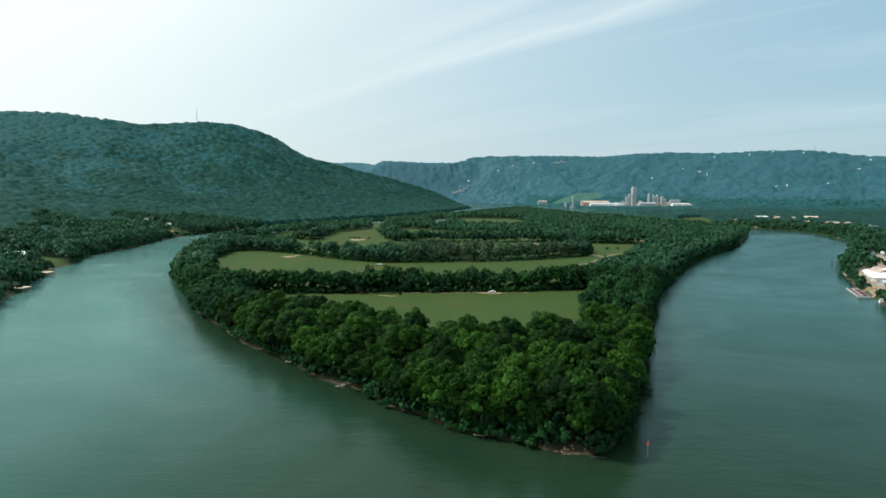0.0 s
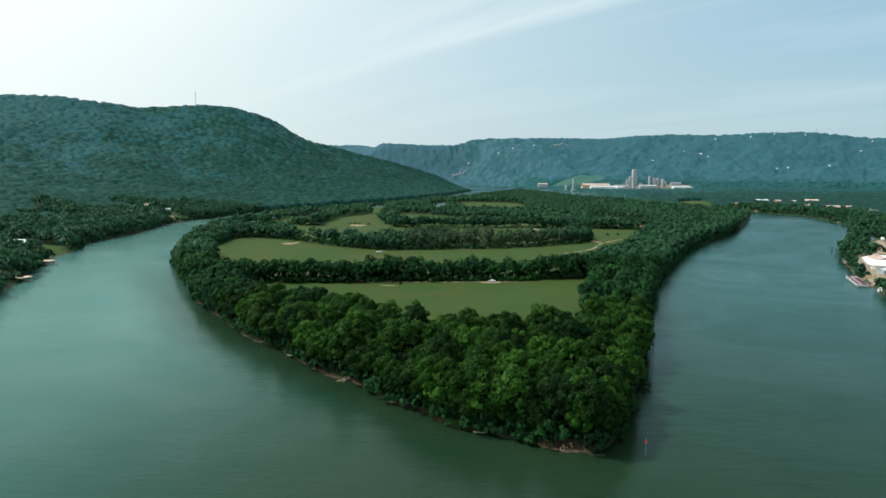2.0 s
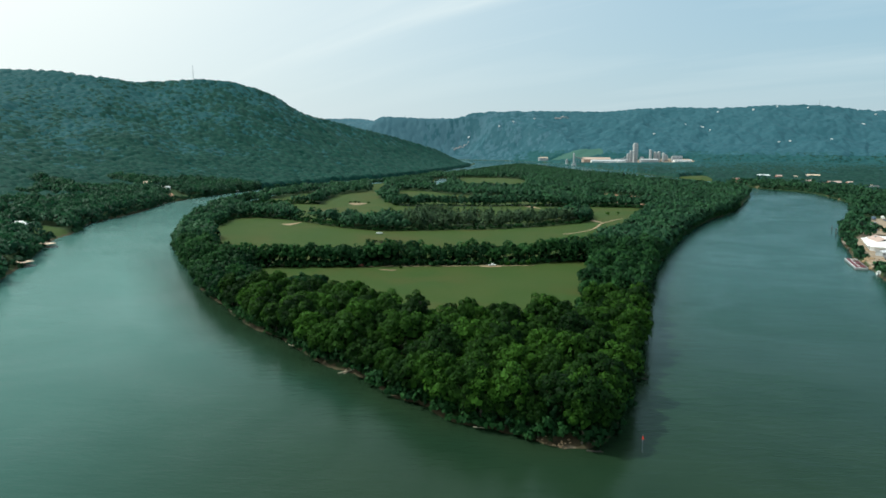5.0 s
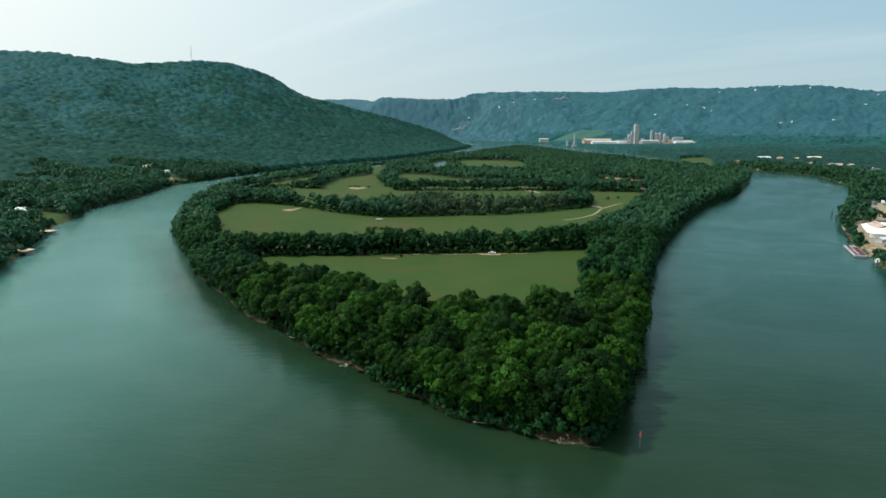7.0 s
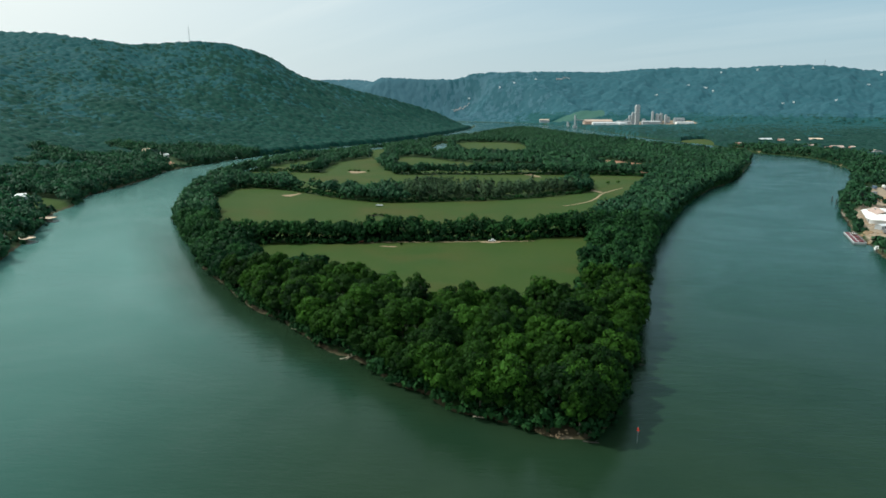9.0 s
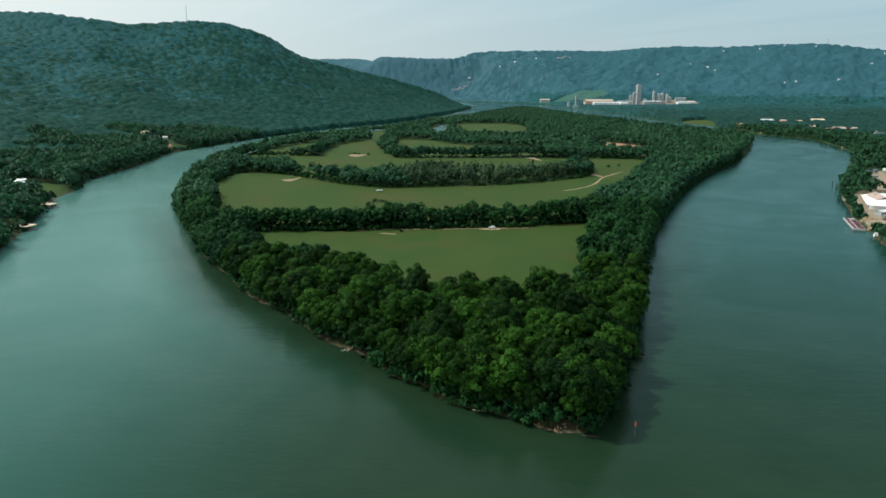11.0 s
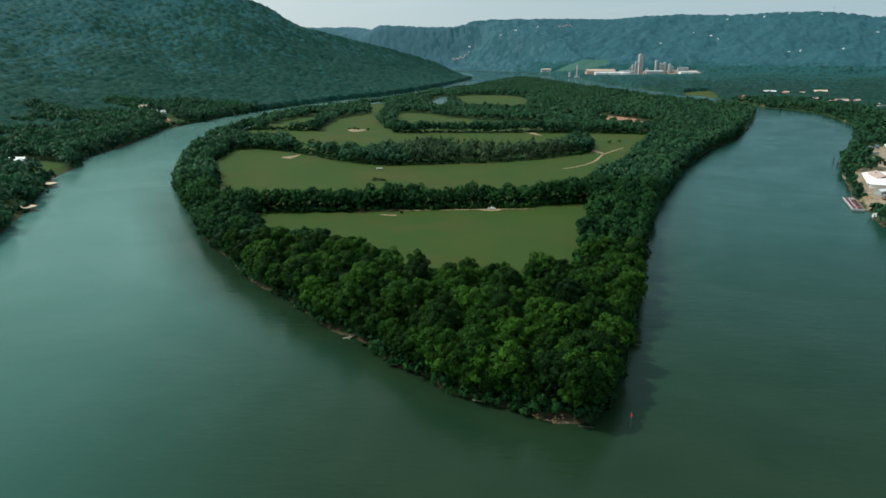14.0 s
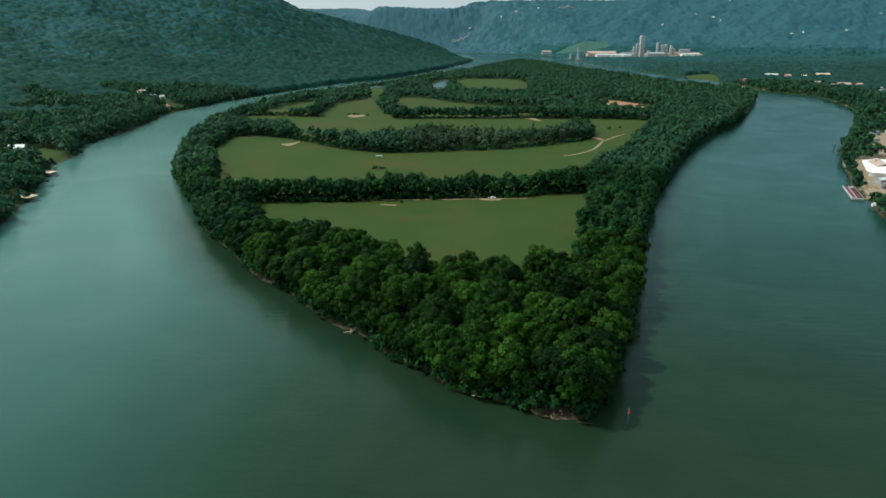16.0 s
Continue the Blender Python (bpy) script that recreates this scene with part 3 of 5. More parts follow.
def foliage(trees, tall, wide, leaves, leaf, lobes, seed, low=0.25, level=0.0):
    """Leaf clumps for many trees at once: verts, quads and a tone for each quad. trees: x, y, z of the feet."""
    rng = np.random.default_rng(seed)
    k = len(trees)
    # lobes of each crown, spread evenly over it and heaped towards the top
    crown = np.stack([wide / 2, wide / 2, tall * (1 - low) / 2], -1)
    mid = trees + np.stack([np.zeros(k), np.zeros(k), tall * (1 + low) / 2], -1)
    if lobes >= 6:
        step = (np.arange(lobes) + 0.5) / lobes
        up = 1.0 - 1.55 * step + rng.uniform(-0.12, 0.12, (k, lobes))
        turn = np.arange(lobes) * 2.39996 + rng.uniform(0, 6.28, (k, 1)) + rng.uniform(-0.35, 0.35, (k, lobes))
        out = np.sqrt(np.clip(1 - up * up, 0, 1))
        lob = np.stack([np.cos(turn) * out, np.sin(turn) * out, up], -1)
        core, size = 0.70, 1.22 / math.sqrt(lobes)
    else:
        lob = rng.normal(size=(k, lobes, 3))
        lob /= np.linalg.norm(lob, axis=2, keepdims=True)
        lob[..., 2] = lob[..., 2] * 0.8 + 0.12
        core, size = (0.58, 0.50) if lobes > 1 else (0.0, 1.0)
    lob_c = mid[:, None] + lob * crown[:, None] * core * rng.uniform(0.86, 1.14, (k, lobes, 1))
    lob_r = size * crown[:, None] * rng.uniform(0.72, 1.25, (k, lobes, 1))
    which = rng.integers(0, lobes, (k, leaves))
    n = rng.normal(size=(k, leaves, 3))
    n[..., 2] = np.where(n[..., 2] < -0.3, -n[..., 2], n[..., 2])
    n /= np.linalg.norm(n, axis=2, keepdims=True)
    rows = np.arange(k)[:, None]
    centre = lob_c[rows, which] + n * lob_r[rows, which] * rng.uniform(0.86, 1.06, (k, leaves, 1))
    face = n + rng.normal(size=n.shape) * 0.42
    face /= np.linalg.norm(face, axis=2, keepdims=True)
    u = np.cross(face, rng.normal(size=n.shape))
    u /= np.linalg.norm(u, axis=2, keepdims=True)
    v = np.cross(face, u)
    size = leaf * (wide / wide.mean())[:, None, None] * rng.uniform(0.6, 1.3, (k, leaves, 1))
    quad = []
    for a, b in ((-1, -0.7), (1, -0.8), (0.8, 1), (-0.7, 0.9)):
        quad.append(centre + (u * a + v * b) * size * 0.5 * rng.uniform(0.7, 1.35, (k, leaves, 1)) - face * size * 0.12)
    verts = np.stack(quad, 2).reshape(-1, 3)
    round_off = n * 0.75 + (centre - mid[:, None]) / crown[:, None] * 0.25
    round_off = round_off * (1 - level) + np.array((0, 0, 1.0)) * level
    soft = round_off + face * np.where((face * round_off).sum(2, keepdims=True) > 0, 0.35, -0.35)
    soft = np.repeat((soft / np.linalg.norm(soft, axis=2, keepdims=True)).reshape(-1, 3), 4, 0)
    faces = np.arange(len(verts)).reshape(-1, 4)
    tone = np.repeat(rng.random(k), leaves)
    return verts, faces, tone, soft


def woods(name, label, q, tall, spread, wide, leaves, leaf, lobes, mat, seed, low=0.08, level=0.0):
    rng = np.random.default_rng(seed + 50)
    z = np.maximum(lie(q)[0], -0.4)
    h = tall * rng.uniform(1 - spread, 1 + spread, len(q)) * (1 + 0.16 * ripple(q, 64, 4.4))
    w = wide * rng.uniform(1 - spread, 1 + spread, len(q))
    v, f, tone, soft = foliage(np.column_stack([q, z]), h, w, leaves, leaf, lobes, seed, low, level)
    ob = new(name, mesh_from(name, v, f, mat, False, face_values=(("tone", tone),), vectors=(("soft", soft),)))
    return tagged(ob, label, "woodland", kind="stuff")


def crowns(q, gap, seed):
    """Height (0 to about 1) of a closed canopy of rounded crowns, one to each cell of a shaken grid, and each crown's tone."""
    table = np.random.default_rng(seed).random((257, 263, 4))
    ix, iy = np.floor(q[:, 0] / gap).astype(int), np.floor(q[:, 1] / gap).astype(int)
    best, tone = np.zeros(len(q)), np.zeros(len(q))
    for dx in (-1, 0, 1):
        for dy in (-1, 0, 1):
            t = table[(ix + dx) % 257, (iy + dy) % 263]
            cx, cy = (ix + dx + 0.1 + 0.8 * t[:, 0]) * gap, (iy + dy + 0.1 + 0.8 * t[:, 1]) * gap
            d = np.hypot(q[:, 0] - cx, q[:, 1] - cy) / (gap * (0.6 + 0.4 * t[:, 2]))
            h = (0.6 + 0.55 * t[:, 2]) * np.sqrt(np.clip(1 - d * d, 0, 1))
            near = h > best
            best[near], tone[near] = h[near], t[near, 3]
    return best, tone


def canopy(name, label, turn, reach, gap, tall, stands, mats, share, seed, level=0.12):
    """A forest seen from afar as one leafy sheet of crowns; turn and reach: start, end and step in degrees and metres.
    stands: which points are wooded; share: how much of the second leaf colour, with more haze painted in, is used at a
    point."""
    a, r = np.meshgrid(np.radians(np.arange(*turn)), np.arange(*reach))
    rng = np.random.default_rng(seed)
    q = np.stack([np.sin(a) * r, np.cos(a) * r], -1).reshape(-1, 2)
    q = q + rng.uniform(-0.25, 0.25, q.shape) * reach[2]
    ok = stands(q)
    z, h, tone = np.full(len(q), -6.0), np.zeros(len(q)), np.zeros(len(q))
    rows, k = a.shape
    i, j = np.meshgrid(np.arange(k - 1), np.arange(rows - 1))
    faces = np.stack([j * k + i, j * k + i + 1, (j + 1) * k + i + 1, (j + 1) * k + i], -1).reshape(-1, 4)
    faces = faces[ok[faces].any(1)]
    used = np.unique(faces)
    z[used] = lie(q[used])[0]
    h[used], tone[used] = crowns(q[used], gap, seed)
    top = z + np.where(ok, 1.0 + tall * (h + rng.uniform(-0.05, 0.05, len(q))), -1.0)
    v = np.column_stack([q, top])
    n = np.cross(v[faces[:, 2]] - v[faces[:, 0]], v[faces[:, 3]] - v[faces[:, 1]])
    n *= np.sign(n[:, 2:3])
    soft = np.zeros(v.shape)
    for c in range(4):
        np.add.at(soft, faces[:, c], n)
    soft /= np.maximum(np.linalg.norm(soft, axis=1, keepdims=True), 1e-9)
    soft = soft * (1 - level) + np.array((0, 0, 1.0)) * level
    new_id = np.zeros(len(q), int)
    new_id[used] = np.arange(len(used))
    me = mesh_from(name, v[used], new_id[faces][:, ::-1], mats[0], True, point_values=(("tone", tone[used]),), vectors=(("soft", soft[used]),))
    me.materials.append(mats[1])
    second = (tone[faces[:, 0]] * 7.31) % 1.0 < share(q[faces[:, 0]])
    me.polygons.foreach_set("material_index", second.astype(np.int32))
    return tagged(new(name, me), label, "woodland", kind="stuff")


# island
q = jittered(-330, 650, 180, 3180, 9.4, 11)
di = signed(q, R_ISLAND)
q = q[(di > 0.8) & wooded(q, 1.0)]
shore_row = np.array([p for a, b in zip(R_ISLAND, np.roll(R_ISLAND, -1, 0)) for u in np.arange(0, np.hypot(*(b - a)), 5.5) for p in [a + (b - a) / np.hypot(*(b - a)) * u] if a[1] < 1700])
shore_row = shore_row + np.random.default_rng(8).uniform(-1.2, 1.2, shore_row.shape)
to_middle = np.column_stack([-np.sign(shore_row[:, 0] - np.interp(shore_row[:, 1], (190, 560, 1000, 1700), (45, -20, 60, 200))), np.full(len(shore_row), 0.35)])
shore_row = shore_row + to_middle * np.where(shore_row[:, 1:] > 480, 5.5, 2.8)
q = np.vstack([q[signed(q, R_ISLAND) > 6.5], shore_row[signed(shore_row, R_ISLAND) > 0.3]])
hedge_line = np.array([(-178, 470), (-133, 468), (-74, 474), (-34, 480), (50, 491), (114, 503)], float)
q = q[segment_distance(q, hedge_line)[0] > 9]
along = np.linspace(0, 5, 62)
row = np.column_stack([np.interp(along, np.arange(6), hedge_line[:, 0]), np.interp(along, np.arange(6), hedge_line[:, 1])])
rng = np.random.default_rng(9)
row = np.vstack([row + rng.uniform(-1.5, 1.5, row.shape), row + (0, 6) + rng.uniform(-1.8, 1.8, row.shape)])
hedge_rows = [row]
for line in ([(-65, 985), (-51, 965), (-19, 965), (47, 969)], [(57, 968), (98, 973)], [(-186, 977), (-193, 1012), (-199, 1073)], [(-199, 1078), (-189, 1124)]):
    p = smoothed(line, False, 6)
    hedge_rows.append(np.vstack([p + rng.uniform(-2, 2, p.shape), p + rng.uniform(-2, 2, p.shape) + (0, 4)]))
q = np.vstack([q, *hedge_rows])
front = q[q[:, 1] < 545]
front = front[np.argsort(front[:, 1])]
front = front[np.hypot(front[:, 0] - 36.5, front[:, 1] - 190) > 6.0]
near_trees, front = front[:300], front[300:]
back = q[q[:, 1] >= 545]
rng = np.random.default_rng(12)
back = back[rng.random(len(back)) < np.where(back[:, 1] < 1000, 1.0, 0.75)]
mid, far = back[back[:, 1] < 1000], back[back[:, 1] >= 1000]
belt = (mid[:, 0] > -40) & (mid[:, 0] < 150) & (mid[:, 1] > 680) & (mid[:, 1] < 775)
slim, mid = mid[belt], mid[~belt]
slim = np.vstack([slim, slim + np.random.default_rng(23).uniform(-5, 5, slim.shape)])
slim = slim[wooded(slim, 1.0)]
woods("island_woods", "dense green broadleaf trees round the meadows of the island", front, 14.6, 0.24, 12.2, 460, 1.12, 12, LEAF_WOODS, 21, 0.14)
woods("island_woods", "hedgerows and broadleaf woods between the island meadows", mid, 13.6, 0.25, 13, 140, 2.0, 7, LEAF_FLAT, 22)
woods("tree_belt", "belt of slim pale grey-green poplars between two meadows", slim, 14.5, 0.3, 7.5, 90, 1.5, 7, LEAF_POPLAR, 46, 0.05)
# far-end trees lowered and set back to fit the camera's view of the channel
end = far[:, 1] > 1950
far, end = (k[(far[:, 1] < 2300) | (signed(far, R_ISLAND) > 30)] for k in (far, end))
woods("island_woods", "woods at the far end of the island, kept low so the back channel shows from the camera", far[end], 6.0, 0.25, 14, 26, 3.8, 2, LEAF_FLAT, 29, level=0.5)
woods("island_woods", "broadleaf woods on the far part of the island", far[~end], 12.5, 0.22, 14, 44, 3.2, 3, LEAF_FLAT, 23, level=0.3)


def edge_points(rings, gap, inset, jitter, seed, far=1000):
    rng = np.random.default_rng(seed)
    out = []
    for r in rings:
        a, b = r, np.roll(r, -1, 0)
        for p, e in zip(a, b):
            if p[1] < 180 or p[1] > far:
                continue
            d = e - p
            length = np.hypot(*d)
            if length < 0.01:
                continue
            side = np.array((-d[1], d[0])) / length
            for u in np.arange(rng.random(), length / gap, 1.0):
                out.append(p + d * u * gap / length + side * (inset + rng.uniform(-jitter, jitter)))
    return np.array(out)


q = edge_points([R_ISLAND[::-1]], 1.5, 0.4, 1.7, 31)
q = np.vstack([q, edge_points([R_ISLAND[::-1]], 2.2, 4.5, 2.0, 38, 340)])
q = q[np.hypot(q[:, 0] - 38.4, q[:, 1] - 188.5) > 4.0]
woods("bank_undergrowth", "low bushes and vines along the muddy bank", q, 5.8, 0.5, 5.0, 90, 0.8, 4, LEAF_WOODS, 32, 0.0)
q = edge_points([R_ISLAND[::-1]], 3.0, 6.0, 2.0, 39, 250)
woods("bank_undergrowth", "leafy saplings under the trees of the island tip", q, 7.0, 0.35, 6.0, 110, 0.9, 4, LEAF_WOODS, 40, 0.0)
feet = near_trees[near_trees[:, 1] < 262]
feet = np.vstack([feet + np.random.default_rng(41 + i).uniform(-2.6, 2.6, feet.shape) + (0, -1.0) for i in range(3)])
feet = feet[(signed(feet, R_ISLAND) > 0.5) & (np.hypot(feet[:, 0] - 38.4, feet[:, 1] - 188.5) > 3.0)]
woods("bank_undergrowth", "leafy bushes about the tree trunks of the island tip", feet, 5.0, 0.4, 4.6, 80, 0.75, 4, LEAF_WOODS, 42, 0.0)
hedges = edge_points(R_MEADOWS[:4], 3.0, 0.0, 1.5, 33)
hedges = np.vstack([hedges[wooded(hedges, -2.5)], row + (0, 1.5), row + (1.5, -2.0), row + (2.5, 4.0)])
woods("hedge_undergrowth", "bushes under the trees along the meadow edges", hedges, 4.4, 0.5, 5.0, 40, 1.4, 2, LEAF_WOODS, 34, 0.0)

q = np.vstack([edge_points([smoothed(LEFT_SHORE)], 3.2, 1.5, 2.5, 35, 1500), edge_points([smoothed(RIGHT_SHORE)[::-1]], 3.2, 3.5, 2.0, 36, 1500)])
q = q[(np.hypot(q[:, 0] - 332, q[:, 1] - 506.5) > 26) & (np.hypot(q[:, 0] + 372, q[:, 1] - 640) > 30)]
woods("bank_undergrowth", "bushes hanging over the far river banks", q, 5.5, 0.5, 6.0, 36, 1.9, 2, LEAF_FLAT, 37, 0.0)

# left bank and its mountain
q = jittered(-1100, 200, 380, 1350, 10.5, 13)
q = q[(q[:, 0] / q[:, 1] > -0.78) & (signed(q, R_LEFT) > 1.0) & wooded(q)]
low = signed(q, R_LEFT) < 150 + 90 * ripple(q, 160, 7.0)
woods("river_bank_woods", "broadleaf trees along the river bank", q[low], 13, 0.28, 14.0, 110, 2.0, 7, LEAF_BANK, 24, level=0.4)


def on_mountain(q):
    d = signed(q, R_LEFT)
    ok = (d > 1.0) & ((d >= 140 + 90 * ripple(q, 160, 7.0)) | (q[:, 1] >= 1340))
    ok[ok] &= wooded(q[ok])
    away, at = segment_distance(q, C_LEFT)
    at = np.minimum(at.astype(int), len(C_LEFT) - 2)
    step, off = C_LEFT[at + 1, :2] - C_LEFT[at, :2], q - C_LEFT[at, :2]
    return ok & ((step[:, 0] * off[:, 1] - step[:, 1] * off[:, 0] < 0) | (away < 30))


# hazier leaf colour mixed in up the slope, painting the air in between
canopy("mountain_woods", "closed green forest on the mountain side", (-37.0, 4.0, 0.1), (520, 3250, 5.5), 13.0, 8.5, on_mountain, (LEAF_MID, LEAF_HILL_HAZE),
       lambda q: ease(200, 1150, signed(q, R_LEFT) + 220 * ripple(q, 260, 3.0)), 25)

# right bank, flats and far ridge
YARD_TREES = [(415, 651), (432, 658), (448, 657), (465, 661), (484, 659), (501, 664), (423, 666), (521, 663), (458, 669), (437, 671)]
woods("yard_trees", "row of green trees between the sandy yard and the white roof", np.array(YARD_TREES, float), 10, 0.25, 14, 120, 2.0, 6, LEAF_FLAT, 44)
q = jittered(280, 1300, 400, 1700, 12.5, 14)
q = q[(q[:, 0] / q[:, 1] < 0.74) & (signed(q, R_RIGHT) > 1.0) & wooded(q)]
low = signed(q, R_RIGHT) < 150 + 60 * ripple(q, 160, 8.0)
woods("river_bank_woods", "broadleaf trees along the river bank", q[low], 11, 0.3, 12.0, 64, 2.6, 5, LEAF_FLAT, 26)


def on_flats(q):
    d = signed(q, R_RIGHT)
    ok = (d > 4.0) & ((d >= 140 + 60 * ripple(q, 160, 8.0)) | (q[:, 1] >= 1690))
    ok[ok] &= wooded(q[ok])
    ok[ok] &= lie(q[ok])[0] < 62
    return ok


def on_ridge(q):
    ok = (q[:, 1] < np.interp(q[:, 0], C_RIGHT[:, 0], C_RIGHT[:, 1]) + 25) & (signed(q, R_RIGHT) > 12)
    ok[ok] &= wooded(q[ok])
    ok[ok] &= (lie(q[ok])[0] > 45) | ((q[ok, 0] < 520) & (q[ok, 1] > 3300))
    return ok


# flats shift to the hazier leaf colour with distance
canopy("flatland_woods", "low green woods between the river and the ridge", (6.0, 38.0, 0.1), (900, 4300, 8), 14.0, 10.0, on_flats, (LEAF_PLAIN, LEAF_HILL_HAZE), lambda q: ease(2000, 3700, q[:, 1] + 300 * ripple(q, 400, 3.0)), 27)
# paler leaf colour towards the left paints haze on the sun side
canopy("ridge_woods", "distant blue-green forest on the long plateau ridge", (-20.0, 38.0, 0.11), (2850, 4960, 9), 20.0, 12.0, on_ridge, (LEAF_RIDGE_HAZE, LEAF_FAR_HAZE),
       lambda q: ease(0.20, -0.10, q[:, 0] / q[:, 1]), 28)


# ---- things ----
def part(name, bm, mat, parent=None, label=""):
    me = bpy.data.meshes.new(name)
    bm.to_mesh(me)
    bm.free()
    me.materials.append(mat)
    ob = new(name, me)
    ob.parent = parent
    if label:
        tagged(ob, label)
    return ob


def blob(bm, centre, radius, rng, sub=2, amp=0.18):
    got = bmesh.ops.create_icosphere(bm, subdivisions=sub, radius=1.0)
    for v in got["verts"]:
        k = 1 + amp * noise.noise(v.co * 1.7 + Vector((centre[0], centre[1], rng.random() * 0.01)))
        v.co = Vector((v.co.x * radius[0] * k, v.co.y * radius[1] * k, v.co.z * radius[2] * k)) + Vector(centre)


def limb(bm, a, b, r0, r1, sides=6):
    """A tapered branch from a to b."""
    a, b = Vector(a), Vector(b)
    turn = (b - a).to_track_quat("Z", "Y").to_matrix()
    rings = []
    for p, r in ((a, r0), (b, r1)):
        rings.append([bm.verts.new(p + turn @ Vector((r * math.cos(6.2832 * i / sides), r * math.sin(6.2832 * i / sides), 0))) for i in range(sides)])
    for i in range(sides):
        bm.faces.new((rings[0][i], rings[0][(i + 1) % sides], rings[1][(i + 1) % sides], rings[1][i]))
    bm.faces.new(rings[0][::-1])
    bm.faces.new(rings[1])


def tree_model(seed, tall, wide):
    """A river-bottom tree with trunk, limbs and a crown of leaf clumps in lobes."""
    rng = random.Random(seed)
    thing = new("tree")
    bm = bmesh.new()
    fork = Vector((rng.uniform(-0.4, 0.4), rng.uniform(-0.4, 0.4), tall * 0.34))
    limb(bm, (0, 0, -0.6), fork, 0.42, 0.30, 8)
    for i in range(6):
        a = 6.2832 * i / 6 + rng.uniform(-0.4, 0.4)
        elbow = fork + Vector((math.cos(a) * wide * 0.16, math.sin(a) * wide * 0.16, tall * rng.uniform(0.08, 0.16)))
        limb(bm, fork, elbow, 0.2, 0.14)
        limb(bm, elbow, elbow + Vector((math.cos(a) * wide * 0.15, math.sin(a) * wide * 0.15, tall * rng.uniform(0.14, 0.24))), 0.14, 0.05)
    part("trunk", bm, BARK, thing, "grey-brown trunk with rising limbs")
    v, f, _, s1 = foliage(np.zeros((1, 3)), np.array([tall]), np.array([wide]), 2000, 0.57, 15, seed, low=0.18)
    v2, f2, _, s2 = foliage(np.zeros((1, 3)), np.array([tall * 0.86]), np.array([wide * 0.74]), 260, 1.5, 7, seed + 1, low=0.1)
    me = mesh_from("crown", np.vstack([v, v2]), np.vstack([f, f2 + len(v)]), LEAF_NEAR, vectors=(("soft", np.vstack([s1, s2])),))
    crown = new("crown", me)
    crown.parent = thing
    return tagged(thing, "tall broadleaf river-bottom tree in full summer leaf", "tree", "trees on the island tip", "thing")


models = [tree_model(100 + i, 15.5 + 1.1 * (i % 4), 11.4 + 1.1 * (i % 5)) for i in range(10)]
rng = np.random.default_rng(5)
feet = lie(near_trees)[0]
by_meadow = np.where(signed(near_trees, R_MEADOWS[0]) > -24, 0.84, 1.0)
for i, ((x, y), zf) in enumerate(zip(near_trees, feet)):
    k, s = int(rng.integers(0, len(models))), rng.uniform(0.62, 1.16) * by_meadow[i]
    m = Matrix.LocRotScale((x, y, zf), Euler((0, 0, rng.uniform(0, 6.28))), (s * rng.uniform(0.9, 1.15), s * rng.uniform(0.9, 1.15), s))
    if i < len(models):
        models[i].matrix_basis = m
    else:
        copy_thing(models[k], m).matrix_basis = m


# ---- materials of built things ----
WHITE = surface("white_paint", (0.74, 0.74, 0.72), (0.84, 0.84, 0.82), 0.5, 0.3, 3.0, 0.05)
ROOF_PALE = surface("pale_metal_roof", (0.55, 0.56, 0.57), (0.72, 0.72, 0.71), 0.4, 0.2, 2.0, 0.05, 0.1)
ROOF_TAN = surface("tan_roof", (0.62, 0.45, 0.32), (0.78, 0.60, 0.45), 0.7, 0.5, 4.0, 0.1)
ROOF_DARK = surface("dark_shingles", (0.06, 0.06, 0.065), (0.14, 0.135, 0.13), 0.85, 0.8, 6.0, 0.3)
ROOF_ROSE = surface("weathered_rose_roof", (0.36, 0.25, 0.21), (0.48, 0.36, 0.31), 0.75, 0.2, 2.0, 0.1)
BRICK_RED = surface("red_brick", (0.30, 0.15, 0.11), (0.42, 0.23, 0.17), 0.85, 0.5, 5.0, 0.2)
CONCRETE = surface("pale_concrete", (0.32, 0.34, 0.35), (0.45, 0.465, 0.47), 0.8, 0.06, 0.8, 0.15)
CLADDING = surface("rusty_cladding", (0.40, 0.28, 0.22), (0.54, 0.42, 0.34), 0.6, 0.05, 0.6, 0.1, 0.1)
STEEL = surface("grey_steel", (0.24, 0.25, 0.26), (0.36, 0.37, 0.38), 0.45, 0.5, 5.0, 0.1, 0.6)
TIMBER = surface("weathered_timber", (0.16, 0.13, 0.10), (0.30, 0.25, 0.19), 0.85, 0.8, 7.0, 0.4)
DRIFTWOOD = surface("bleached_driftwood", (0.32, 0.26, 0.18), (0.52, 0.44, 0.33), 0.85, 0.8, 7.0, 0.4)
WET_WOOD = surface("wet_dark_wood", (0.025, 0.020, 0.016), (0.06, 0.05, 0.04), 0.5, 0.8, 7.0, 0.4)
DECK_BROWN = surface("rusty_deck", (0.045, 0.022, 0.018), (0.10, 0.05, 0.038), 0.85, 0.3, 3.0, 0.2)
RED_PAINT = surface("red_paint", (0.095, 0.006, 0.013), (0.14, 0.011, 0.020), 0.5, 0.4, 4.0, 0.1)
RED_MARK = surface("red_daymark", (0.75, 0.06, 0.04), (0.85, 0.10, 0.06), 0.5, 0.8, 5.0, 0.05)
GLASS = surface("dark_window", (0.02, 0.025, 0.03), (0.05, 0.06, 0.07), 0.12, 0.5, 3.0, 0.0, spec=0.6)
SOIL = surface("dry_soil", (0.21, 0.15, 0.085), (0.32, 0.235, 0.15), 0.95, 0.25, 2.0, 0.4)
